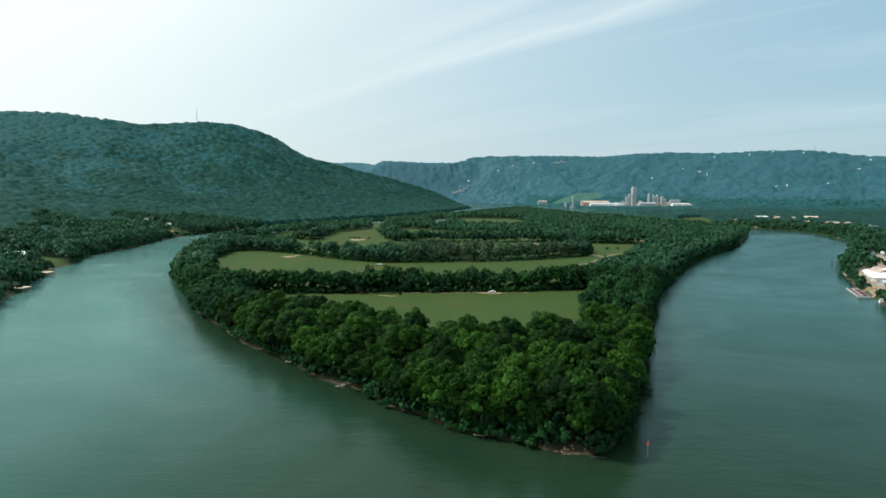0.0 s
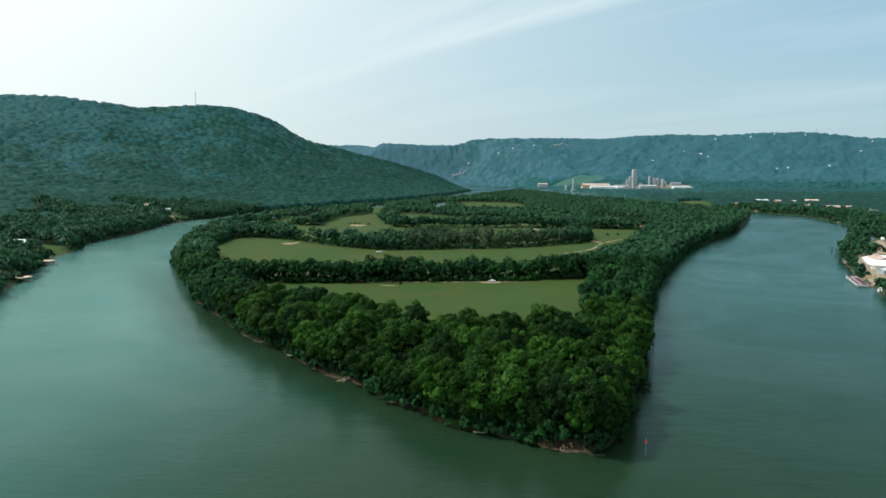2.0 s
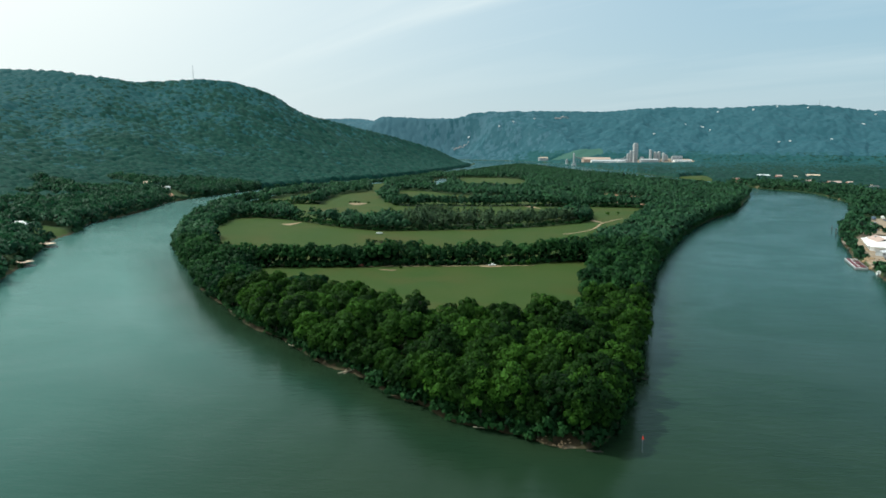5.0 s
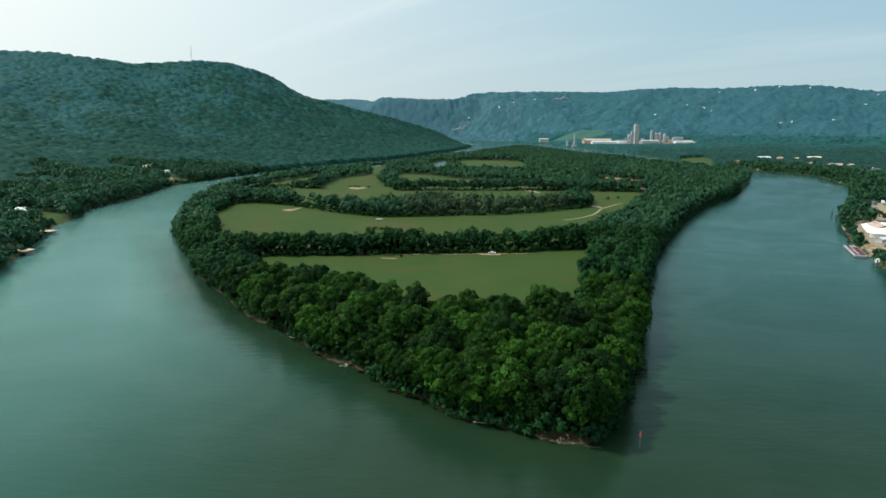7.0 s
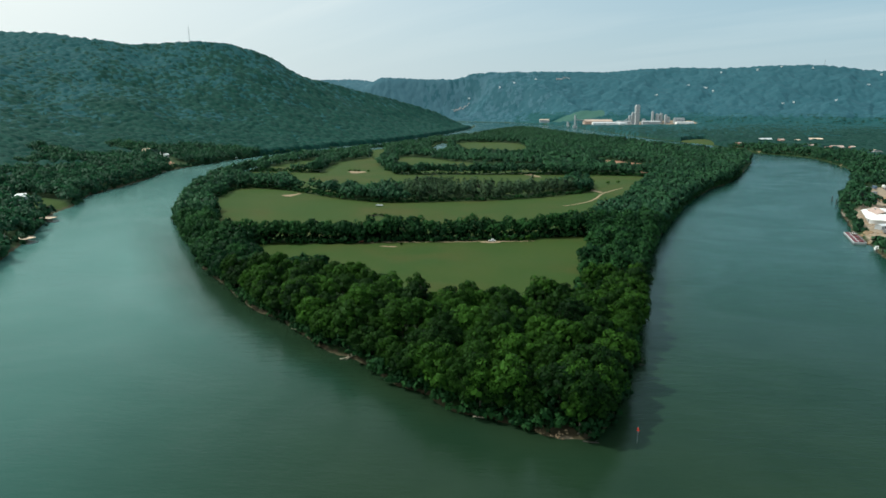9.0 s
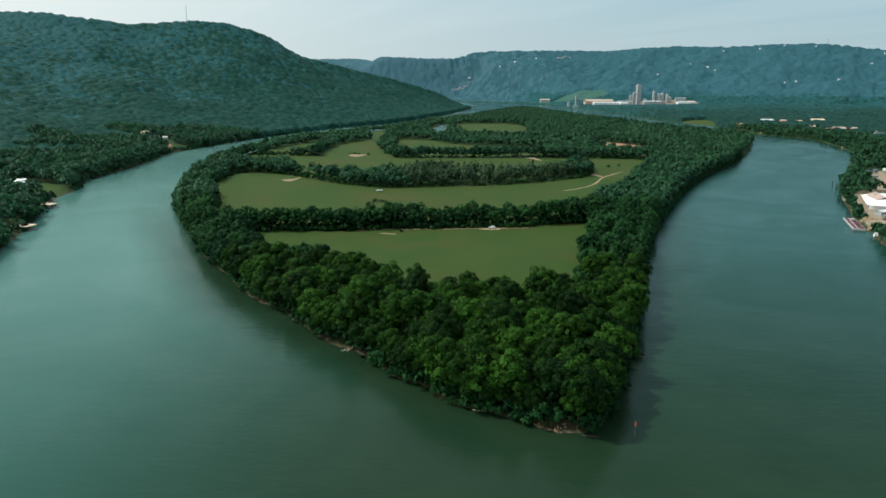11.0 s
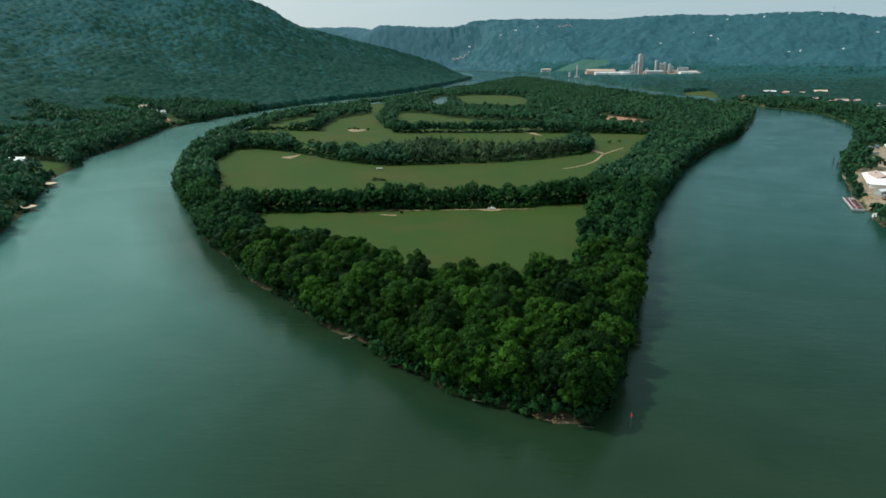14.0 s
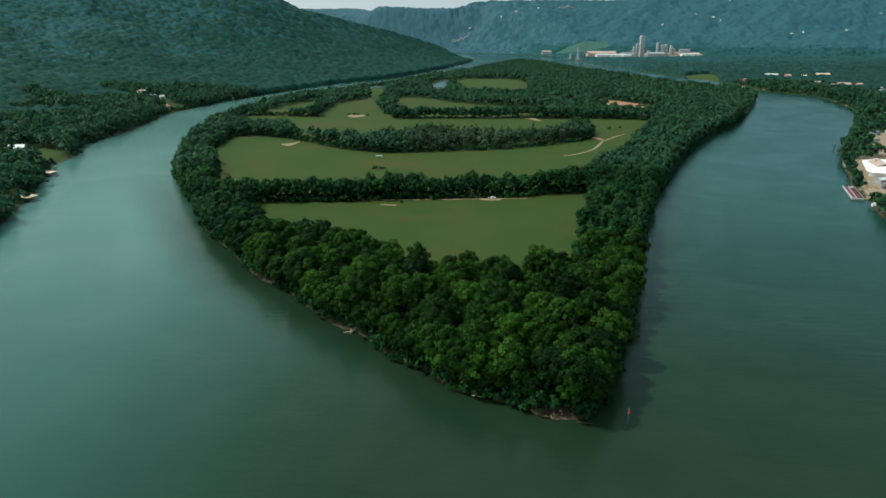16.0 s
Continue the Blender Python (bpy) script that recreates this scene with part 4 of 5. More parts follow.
ROCK = surface("tan_rock", (0.22, 0.15, 0.085), (0.38, 0.27, 0.16), 0.9, 0.3, 3.0, 0.6)
RUST = surface("rust_red_paint", (0.22, 0.06, 0.04), (0.32, 0.10, 0.06), 0.7, 0.8, 5.0, 0.2)
CLAY = surface("red_clay", (0.26, 0.13, 0.075), (0.38, 0.21, 0.13), 0.95, 0.1, 1.0, 0.4)
CLIFF = surface("sandstone_cliff", (0.34, 0.32, 0.31), (0.46, 0.42, 0.40), 0.9, 0.04, 0.3, 0.6)
TYRE = surface("tyre_rubber", (0.02, 0.02, 0.02), (0.04, 0.04, 0.04), 0.8, 2.0, 8.0, 0.1)
BLUE = surface("blue_paint", (0.07, 0.11, 0.17), (0.12, 0.17, 0.25), 0.5, 0.5, 4.0, 0.05)


def box(bm, x0, x1, y0, y1, z0, z1, bevel=0.0):
    got = bmesh.ops.create_cube(bm, size=1.0)
    for v in got["verts"]:
        v.co = Vector(((x0 + x1) / 2 + v.co.x * (x1 - x0), (y0 + y1) / 2 + v.co.y * (y1 - y0), (z0 + z1) / 2 + v.co.z * (z1 - z0)))
    if bevel:
        bmesh.ops.bevel(bm, geom=list({e for v in got["verts"] for e in v.link_edges}), offset=bevel, segments=1, affect="EDGES")


def box_part(name, parent, mat, x0, x1, y0, y1, z0, z1, label="", bevel=0.0):
    bm = bmesh.new()
    box(bm, x0, x1, y0, y1, z0, z1, bevel)
    return part(name, bm, mat, parent, label)


def tube_part(name, parent, mat, a, b, r0, r1=None, sides=12, label=""):
    bm = bmesh.new()
    limb(bm, a, b, r0, r0 if r1 is None else r1, sides)
    return part(name, bm, mat, parent, label)


def gable(bm, w, d, z0, rise, over=0.5, thick=0.25):
    """A pitched roof with its ridge along x."""
    w, d = w / 2 + over, d / 2 + over
    rows = []
    for x in (-w, w):
        rows.append([bm.verts.new((x, y, z)) for y, z in ((-d, z0), (0, z0 + rise), (d, z0), (d, z0 - thick), (0, z0 + rise - thick), (-d, z0 - thick))])
    for i in range(6):
        bm.faces.new((rows[0][i], rows[0][(i + 1) % 6], rows[1][(i + 1) % 6], rows[1][i]))
    bm.faces.new(rows[0][::-1])
    bm.faces.new(rows[1])


def gable_part(name, parent, mat, w, d, z0, rise, label="", over=0.5):
    bm = bmesh.new()
    gable(bm, w, d, z0, rise, over)
    return part(name, bm, mat, parent, label)


def height(x, y):
    return float(lie(np.array([[x, y]], float))[0][0])


def thing(name, x, y, turn=0.0, z=None):
    ob = new(name)
    ob.matrix_basis = pose(x, y, height(x, y) if z is None else z, 0, 0, turn)
    return ob


def house(x, y, w, d, h, rise, turn, walls, roof, label, windows=3, name="house", flat=False, z=None):
    """A house with walls, a gabled or flat roof, a door and windows in each long side."""
    t = thing(name, x, y, turn, z)
    body = bmesh.new()
    box(body, -w / 2, w / 2, -d / 2, d / 2, -1.5, h)
    if not flat:
        for sx in (-w / 2, w / 2):
            tri = [body.verts.new(p) for p in ((sx, -d / 2, h), (sx, d / 2, h), (sx, 0, h + rise * 0.93))]
            body.faces.new(tri if sx > 0 else tri[::-1])
    part("wall", body, walls, t)
    if flat:
        box_part("roof", t, roof, -w / 2 - 0.3, w / 2 + 0.3, -d / 2 - 0.3, d / 2 + 0.3, h + 0.003, h + 0.5)
    else:
        gable_part("roof", t, roof, w, d, h + 0.15, rise)
    for side in (-1, 1):
        for i in range(windows):
            cx = -w / 2 + w * (i + 0.5) / windows
            for floor in range(max(1, int(h // 3))):
                pane = box_part("window", t, GLASS, cx - 0.7, cx + 0.7, side * d / 2 - 0.04, side * d / 2 + 0.04, floor * 3 + 0.9, floor * 3 + 2.2, "dark glazed window")
                if side == -1 and floor == 0:
                    box_part("sill", pane, WHITE, cx - 0.85, cx + 0.85, -d / 2 - 0.16, -d / 2 - 0.045, 0.78, 0.895)
    box_part("door", t, TIMBER, w * 0.12, w * 0.12 + 1.1, -d / 2 - 0.07, -d / 2 + 0.02, 0.02, 2.1, "brown entrance door")
    return tagged(t, label, "house" if name == "house" else "building", kind="thing")


# ---- island shore: beacon, driftwood, rocks ----
beacon = thing("river_beacon", 59.9, 186.8, 0, -2.0)
tube_part("pole", beacon, STEEL, (0, 0, 0), (0, 0, 7.2), 0.10, 0.08, 10, "slender grey pole rising from the water")
bm = bmesh.new()
tri = [bm.verts.new((dx, dy, dz)) for dy in (-0.04, 0.04) for dx, dz in ((-0.5, 6.2), (0.5, 6.2), (0.0, 7.2))]
bm.faces.new(tri[:3])
bm.faces.new(tri[3:][::-1])
for i in range(3):
    bm.faces.new((tri[i], tri[(i + 1) % 3], tri[(i + 1) % 3 + 3], tri[i + 3]))
board = part("daymark", bm, RED_MARK, beacon, "red triangular daymark board")
board.location = (0, -0.18, 0)
bm = bmesh.new()
for v in bmesh.ops.create_cube(bm, size=1.0)["verts"]:
    v.co = Vector((0.06 * v.co.x, 0.8 * v.co.y, 0.8 * v.co.z)) + Vector((0.0, 0, 6.6))
part("daymark", bm, RED_MARK, beacon, "second red board set across the first")
tube_part("lantern", beacon, STEEL, (0, 0, 7.2), (0, 0, 7.6), 0.10, 0.08, 10, "small grey lantern")
box_part("bracket", beacon, STEEL, -0.2, 0.2, -0.2, 0.2, 5.7, 5.82)
tagged(beacon, "red river beacon on a slender pole standing in the water", "beacon", kind="thing")


def log(x, y, length, r, turn, lift, mat, label, name="log", branches=2, seed=0, z=None):
    rng = random.Random(seed)
    t = thing(name, x, y, turn, max(height(x, y), -0.1) if z is None else z)
    bm = bmesh.new()
    spine = [Vector((length * i / 6, 0.12 * length * 0.1 * math.sin(i * 1.3 + seed), r * 0.6 + lift * i / 6)) for i in range(7)]
    for i in range(6):
        limb(bm, spine[i], spine[i + 1], r * (1 - 0.1 * i), r * (0.9 - 0.1 * i), 8)
    part("stem", bm, mat, t)
    for i in range(branches):
        p = spine[rng.randint(2, 5)]
        q = p + Vector((rng.uniform(0.3, 1.0), rng.choice((-1, 1)) * rng.uniform(0.4, 1.0), rng.uniform(0.3, 0.9))) * length * 0.22
        tube_part("branch", t, mat, p, q, r * 0.45, r * 0.15, 6)
    return tagged(t, label, "log", "driftwood along the shore", "thing")


log(-41.5, 254.3, 7.5, 0.28, 20, 0.9, DRIFTWOOD, "bleached driftwood log at the water's edge", seed=1, branches=3)
log(-39.0, 253.8, 6.0, 0.24, 62, 0.7, DRIFTWOOD, "bleached driftwood log at the water's edge", seed=2)
log(-36.5, 256.7, 5.0, 0.22, 130, 0.8, DRIFTWOOD, "bleached driftwood log at the water's edge", seed=3)
log(-34.5, 258.3, 4.5, 0.35, 25, 1.4, DRIFTWOOD, "short broken stump washed ashore", seed=4, branches=3)
log(-7.9, 226.9, 8.0, 0.3, -34, 0.2, DRIFTWOOD, "long pale log lying along the muddy shore", seed=5, branches=1)
fallen = log(68.5, 247.5, 12.0, 0.5, 6, -0.3, WET_WOOD, "dark fallen tree with leaves reaching into the water", seed=6, branches=7, z=0.5)
v, f, tone, soft = foliage(np.array([(9.0, 0.5, -0.4)]), np.array([2.6]), np.array([6.0]), 150, 0.7, 6, 77, 0.0)
leaves = new("leaves", mesh_from("leaves", v, f, LEAF_NEAR, vectors=(("soft", soft),)))
leaves.parent = fallen
log(43.4, 187.6, 5.0, 0.3, -12, 0.1, WET_WOOD, "dark wet log off the island tip", seed=7, branches=3, z=-0.15)
log(-70.1, 292.0, 5.0, 0.2, -30, 0.2, DRIFTWOOD, "pale log lying along the muddy shore", seed=8, branches=1)
log(10.2, 204.2, 4.0, 0.2, -25, 0.3, DRIFTWOOD, "pale log lying along the muddy shore", seed=9, branches=1)
log(-115, 351.4, 4.0, 0.2, -60, 0.2, DRIFTWOOD, "pale log lying along the muddy shore", seed=10, branches=1)


def stones(name, label, spots, seed, mat):
    """Loose stones scattered about the given spots, one mesh."""
    rng = random.Random(seed)
    bm = bmesh.new()
    for x, y, n, spread, size in spots:
        for _ in range(n):
            px, py = x + rng.gauss(0, spread), y + rng.gauss(0, spread * 0.6)
            if height(px, py) < -0.05:
                continue
            r = size * rng.uniform(0.4, 1.2)
            blob(bm, (px, py, max(height(px, py), -0.2) + r * 0.2), (r, r * rng.uniform(0.7, 1.2), r * 0.6), rng, 1, 0.5)
    return tagged(part(name, bm, mat), label, "rocks", kind="stuff")


stones("shore_stones", "tan boulders and clods on the eroded island tip", [(36.4, 189.1, 34, 3.0, 0.45), (28.3, 193.0, 16, 3.0, 0.5), (43.4, 187.1, 10, 1.5, 0.6), (15.3, 201.8, 10, 4.0, 0.35)], 3, ROCK)


# ---- meadows ----
def soil_patch(points, label, name="dirt_patch", lift=0.12, mat=None):
    """A bare patch with a ragged edge, laid a hand above the meadow."""
    ring = smoothed(points, True, 5)
    rng = random.Random(len(points) + int(abs(points[0][0])))
    c = ring.mean(0)
    bm = bmesh.new()
    verts = []
    for p in ring:
        p = c + (p - c) * rng.uniform(0.86, 1.1)
        verts.append(bm.verts.new((p[0], p[1], height(p[0], p[1]) + lift)))
    mid = bm.verts.new((c[0], c[1], height(c[0], c[1]) + lift + 0.05))
    for i in range(len(verts)):
        bm.faces.new((mid, verts[i], verts[(i + 1) % len(verts)]))
    bmesh.ops.recalc_face_normals(bm, faces=bm.faces)
    return tagged(part(name, bm, mat or SOIL), label, "bare ground", kind="structure")


def track(points, wide, label, mat=None):
    line = smoothed(points, False, 6)
    rng = random.Random(len(points))
    bm = bmesh.new()
    rows = []
    for i, p in enumerate(line):
        d = line[min(i + 1, len(line) - 1)] - line[max(i - 1, 0)]
        side = np.array((-d[1], d[0])) / max(np.hypot(*d), 1e-6)
        w = wide / 2 * rng.uniform(0.65, 1.25)
        rows.append([bm.verts.new((*(p + side * k), height(*(p + side * k)) + 0.14)) for k in (-w, w)])
    for a, b in zip(rows, rows[1:]):
        bm.faces.new((a[0], a[1], b[1], b[0]))
    bmesh.ops.recalc_face_normals(bm, faces=bm.faces)
    return tagged(part("dirt_track", bm, mat or SOIL), label, "track", kind="structure")


soil_patch([(-178, 726), (-171, 717), (-164, 719), (-161, 749), (-167, 735)], "bare tan soil in the corner of the meadow")
soil_patch([(-189, 536), (-176, 543), (-165, 538), (-169, 531), (-181, 529)], "bare tan soil by the meadow edge")
soil_patch([(-46, 460), (-40, 457.9), (-34, 457.0), (-33, 459.0), (-41, 460.9)], "strip of bare soil in the grass")
soil_patch([(26, 475), (34, 478), (42, 477), (41, 473), (31, 472.2)], "bare soil where a truck is parked")
soil_patch([(-143, 994), (-128, 1001), (-115, 993), (-128, 966)], "trampled bare soil in the far meadow")
soil_patch([(110, 988), (128, 972), (137, 928), (128, 943), (114, 973)], "bare soil at a gap between tree rows")
soil_patch([(169, 802), (178, 792), (185, 764), (176, 769)], "bare soil at the end of a tree row")
track([(120, 659), (135, 670), (153, 690), (166, 716), (181, 753), (201, 785), (219, 809)], 2.6, "pale dirt track curving across the meadow")
track([(-62, 473), (-34, 473.0), (-9, 474.2), (34, 477.2), (67, 480)], 2.0, "worn dirt track along the tree row")


soil_patch([(-21, 1512), (-23, 1636), (-7, 1757), (8, 1758), (9, 1617), (-1, 1502)], "small bright pond among the island woods", "pond", 0.9, WATER)


def pickup(x, y, turn):
    t = thing("pickup_truck", x, y, turn)
    bm = bmesh.new()
    box(bm, -2.7, 2.7, -0.95, 0.95, 0.55, 1.15, 0.12)
    box(bm, -0.6, 1.2, -0.88, 0.88, 1.1, 1.85, 0.22)
    part("body", bm, WHITE, t)
    box_part("cargo_bed", t, STEEL, -2.55, -0.75, -0.8, 0.8, 1.16, 1.22)
    box_part("windscreen", t, GLASS, 1.12, 1.24, -0.7, 0.7, 1.25, 1.7)
    for side in (-1, 1):
        box_part("side_window", t, GLASS, -0.35, 0.95, side * 0.885 - 0.02, side * 0.885 + 0.02, 1.25, 1.7)
        for wx in (-1.75, 1.75):
            w = tube_part("wheel", t, TYRE, (wx, side * 0.98, 0.38), (wx, side * 0.72, 0.38), 0.38, 0.38, 14)
            tube_part("rim", w, STEEL, (wx, side * 1.0, 0.38), (wx, side * 0.97, 0.38), 0.2, 0.2, 10)
    return tagged(t, "white pickup truck parked by the tree row", "truck", kind="thing")


pickup(35.9, 477.3, 4)

wagon = thing("farm_wagon", -58, 471.6, 5)
box_part("box", wagon, RUST, -2.4, 2.4, -1.1, 1.1, 0.8, 1.9, "rust-red box", 0.05)
for side in (-1, 1):
    for wx in (-1.5, 1.5):
        tube_part("wheel", wagon, TYRE, (wx, side * 1.2, 0.4), (wx, side * 0.95, 0.4), 0.4, 0.4, 12)
tube_part("drawbar", wagon, STEEL, (2.4, 0, 0.8), (4.0, 0, 0.5), 0.06, 0.06, 6)
tagged(wagon, "small rust-red farm wagon beside the tree row", "wagon", kind="thing")
soil_patch([(-63, 470), (-56, 473), (-48, 472), (-50, 469.7), (-58, 469)], "bare soil under a farm wagon")

feeder = thing("hay_trailer", -63, 650, 8)
box_part("bed", feeder, WHITE, -3.2, 3.2, -1.1, 1.1, 0.7, 0.9)
for side in (-1, 1):
    box_part("side_board", feeder, WHITE, -3.2, 3.2, side * 1.12 - 0.04, side * 1.12 + 0.04, 0.9, 1.7)
    for wx in (-1.4, 1.4):
        tube_part("wheel", feeder, TYRE, (wx, side * 1.1, 0.36), (wx, side * 0.85, 0.36), 0.36, 0.36, 12)
tube_part("drawbar", feeder, STEEL, (3.2, 0, 0.7), (5.0, 0, 0.45), 0.07, 0.07, 6)
tagged(feeder, "white hay trailer standing in the meadow", "trailer", kind="thing")


def brush_heap(x, y, turn):
    """Cut limbs thrown together, with a few dead leaves, made up in place of an unidentified dark group."""
    t = thing("brush_heap", x, y, turn)
    rng = random.Random(31)
    for i in range(16):
        a, px, py = rng.uniform(0, 3.14), rng.uniform(-6, 6), rng.uniform(-1.6, 1.6)
        d = Vector((math.cos(a), math.sin(a), rng.uniform(-0.1, 0.5))) * rng.uniform(1.6, 3.2)
        c = Vector((px, py, rng.uniform(0.5, 1.3)))
        tube_part("limb", t, WET_WOOD, c - d, c + d, 0.22, 0.1, 6)
    v, f, tone, soft = foliage(np.array([(-3.5, 0, 0), (1.0, 0.6, 0), (4.8, -0.4, 0)], float), np.array([2.6, 2.2, 1.8]), np.array([5.0, 4.2, 4.0]), 70, 0.7, 6, 78, 0.0)
    ob = new("leaves", mesh_from("leaves", v, f, LEAF_NEAR, vectors=(("soft", soft),)))
    ob.parent = t
    return tagged(t, "heap of brush standing in for an unidentified dark group in the meadow", "brush heap", kind="thing")


# made-up heap standing in for a dark group in the meadow
brush_heap(-57.7, 590.4, -8)


def bush(x, y, tall, wide, seed):
    t = thing("bush", x, y)
    v, f, tone, soft = foliage(np.zeros((1, 3)), np.array([tall]), np.array([wide]), 160, 0.8, 5, seed, 0.0)
    ob = new("leaves", mesh_from("leaves", v, f, LEAF_NEAR, vectors=(("soft", soft),)))
    ob.parent = t
    tube_part("stem", t, BARK, (0, 0, -0.3), (0.1, 0, tall * 0.6), 0.12, 0.05, 6)
    return tagged(t, "low green bush standing alone in the grass", "bush", "bushes in the meadows", "thing")


rng = random.Random(4)
for i, (x, y, w) in enumerate([(63, 482, 7), (57, 481, 4), (48, 480, 3.5), (43, 480.4, 3), (12, 477.8, 2.5), (4, 477, 2), (-12, 476, 2.5), (-20, 476, 2), (20, 478, 2.5),
                               (-236, 991, 6), (-225, 983, 7), (-217, 985, 4), (-283, 983, 4), (-272, 982, 3), (-139, 990, 5), (-132, 992, 6), (-126, 992, 5), (-111, 987, 5), (-253, 988, 3),
                               (-30, 465.1, 2), (-54, 472, 3), (192, 849, 6), (210, 846, 6), (225, 854, 5)]):
    bush(x, y, w * 0.75, w, 300 + i)


# ---- left bank: boat docks, houses ----
def boat_dock(x, y, turn, w, d, roof, label, z=0.0):
    t = thing("boat_dock", x, y, turn, z)
    bm = bmesh.new()
    for i in range(10):
        box(bm, -w / 2, w / 2, -d / 2 + d * i / 10 + 0.03, -d / 2 + d * (i + 1) / 10 - 0.03, 0.7, 0.82)
    part("deck", bm, TIMBER, t, "planked timber deck")
    for px in (-w / 2 + 0.3, 0, w / 2 - 0.3):
        for py in (-d / 2 + 0.3, d / 2 - 0.3):
            tube_part("post", t, TIMBER, (px, py, -3), (px, py, 3.4), 0.15, 0.15, 8)
    box_part("roof", t, roof, -w / 2 - 0.6, w / 2 + 0.6, -d / 2 - 0.6, d / 2 + 0.6, 3.4, 3.65, "flat sun-bleached roof deck", 0.05)
    for side in (-1, 1):
        r = box_part("rail", t, TIMBER, -w / 2, w / 2, side * d / 2 - 0.04, side * d / 2 + 0.04, 4.45, 4.55)
        for i in range(5):
            px = -w / 2 + w * i / 4
            box_part("baluster", r, TIMBER, px - 0.05, px + 0.05, side * d / 2 - 0.05, side * d / 2 + 0.05, 3.66, 4.45)
    box_part("gangway", t, TIMBER, -w / 2 - 7, -w / 2, -0.7, 0.7, 0.72, 0.86)
    box_part("float", t, STEEL, w / 2, w / 2 + 2.4, -d / 2, d / 2, 0.05, 0.55, "low floating platform")
    return tagged(t, label, "boat dock", "boat docks", "thing")


boat_dock(-310.8, 482, -12, 12.5, 9, ROOF_TAN, "roofed timber boat dock with a tan roof deck")
boat_dock(-346, 572, -10, 12.5, 8, ROOF_TAN, "roofed timber boat dock moored below a lawn")
boat_dock(-392, 1253, -20, 8, 6, ROOF_PALE, "small pale-roofed dock under the wooded slope")
lake_house = house(-429, 666, 15, 8, 3.4, 2.8, 14, CONCRETE, WHITE, "grey lake house with bright white gabled roofs above the lawn", z=height(-429, 666) + 0.3)
wing = gable_part("wing_roof", lake_house, WHITE, 11, 6, 3.3, 2.2, "white gabled roof of the wing")
wing.matrix_basis = pose(4.5, -3, 0, 0, 0, 90)
box_part("wing_wall", lake_house, CONCRETE, 1.8, 7.2, -8.0, -4.1, -1.5, 3.1)
house(-398, 627, 9, 7, 3, 2.4, 20, ROOF_TAN, ROOF_DARK, "small tan cottage among trees by the river")
house(-534, 1202, 13, 10, 5, 3.0, 30, ROOF_TAN, ROOF_TAN, "tan building at the head of a clay clearing")
house(-504, 1179, 9, 7, 4, 2.0, 10, WHITE, ROOF_PALE, "white-roofed house beside the red clay slope")
house(-490, 1182, 8, 6, 4, 2.0, 40, WHITE, ROOF_PALE, "pale house beside the red clay slope")

# ---- right bank: landing with barge, sheds and yard ----
barge = thing("barge", 323.0, 511.9, 68, -0.6)
bm = bmesh.new()
box(bm, -23, 23, -4.2, 4.2, 0, 1.9, 0.3)
part("hull", bm, STEEL, barge, "dark steel hull")
box_part("deck", barge, DECK_BROWN, -22.6, 22.6, -3.8, 3.8, 1.904, 2.28, "dark brown weathered deck")
box_part("walkway", barge, RED_PAINT, -22.4, 22.4, 1.1, 3.2, 2.284, 2.36, "dark red painted side deck")
box_part("kerb_rail", barge, ROOF_PALE, -21, 14, 0.75, 0.95, 2.284, 2.7, "pale kerb along the side deck")
for side in (-1, 1):
    box_part("bulwark", barge, ROOF_PALE if side > 0 else STEEL, -22.9, 22.9, side * 4.0 - 0.22, side * 4.0 + 0.22, 1.85, 2.5)
box_part("bulwark", barge, ROOF_PALE, -22.9, -22.4, -3.7, 3.7, 1.85, 2.4)
for cx in (-17, -9, 0, 9):
    c = box_part("hatch", barge, RED_PAINT if cx in (-17, 0) else DECK_BROWN, cx - 3.2, cx + 3.2, -3.0, 0.3, 2.284, 2.9, "raised hatch", 0.12)
    box_part("hatch_rim", c, STEEL, cx - 3.3, cx + 3.3, 0.32, 0.44, 2.284, 2.75)
for i in range(7):
    box_part("bollard", barge, WHITE, 14 + i * 1.1, 14.5 + i * 1.1, -2.8 + (i % 3) * 1.4, -2.2 + (i % 3) * 1.4, 2.284, 3.0, "small white mooring bollard", 0.05)
tagged(barge, "dark red and white river barge moored at the landing", "barge", kind="thing")

boat = thing("work_boat", 317, 475, 60, -0.3)
bm = bmesh.new()
box(bm, -5, 4, -1.6, 1.6, 0, 1.3, 0.3)
box(bm, 4, 5.6, -0.7, 0.7, 0.3, 1.3, 0.3)
part("hull", bm, WHITE, boat)
box_part("cabin", boat, WHITE, -2.5, 0.8, -1.1, 1.1, 1.3, 3.1, "white cabin", 0.12)
box_part("windscreen", boat, GLASS, 0.78, 0.86, -0.9, 0.9, 2.2, 2.9)
tagged(boat, "small white work boat tied up at the landing", "boat", kind="thing")

shed = thing("warehouse", 398, 585, 63)
box_part("wall", shed, WHITE, -32, 32, -22, 18, -1, 3.6, "white metal walls")
bm = bmesh.new()
rims = [[bm.verts.new((sx * w + cx, sy * d - 2, z)) for sx, sy in ((-1, -0.8), (-0.8, -1), (0.8, -1), (1, -0.8), (1, 0.8), (0.8, 1), (-0.8, 1), (-1, 0.8))] for w, d, z, cx in ((34, 22, 3.3, 0), (34, 22, 3.8, 0), (30, 17, 5.6, 0), (22, 7, 7.2, 0))]
for lo, hi in zip(rims, rims[1:]):
    for i in range(8):
        bm.faces.new((lo[i], lo[(i + 1) % 8], hi[(i + 1) % 8], hi[i]))
bm.faces.new(rims[-1])
bm.faces.new(rims[0][::-1])
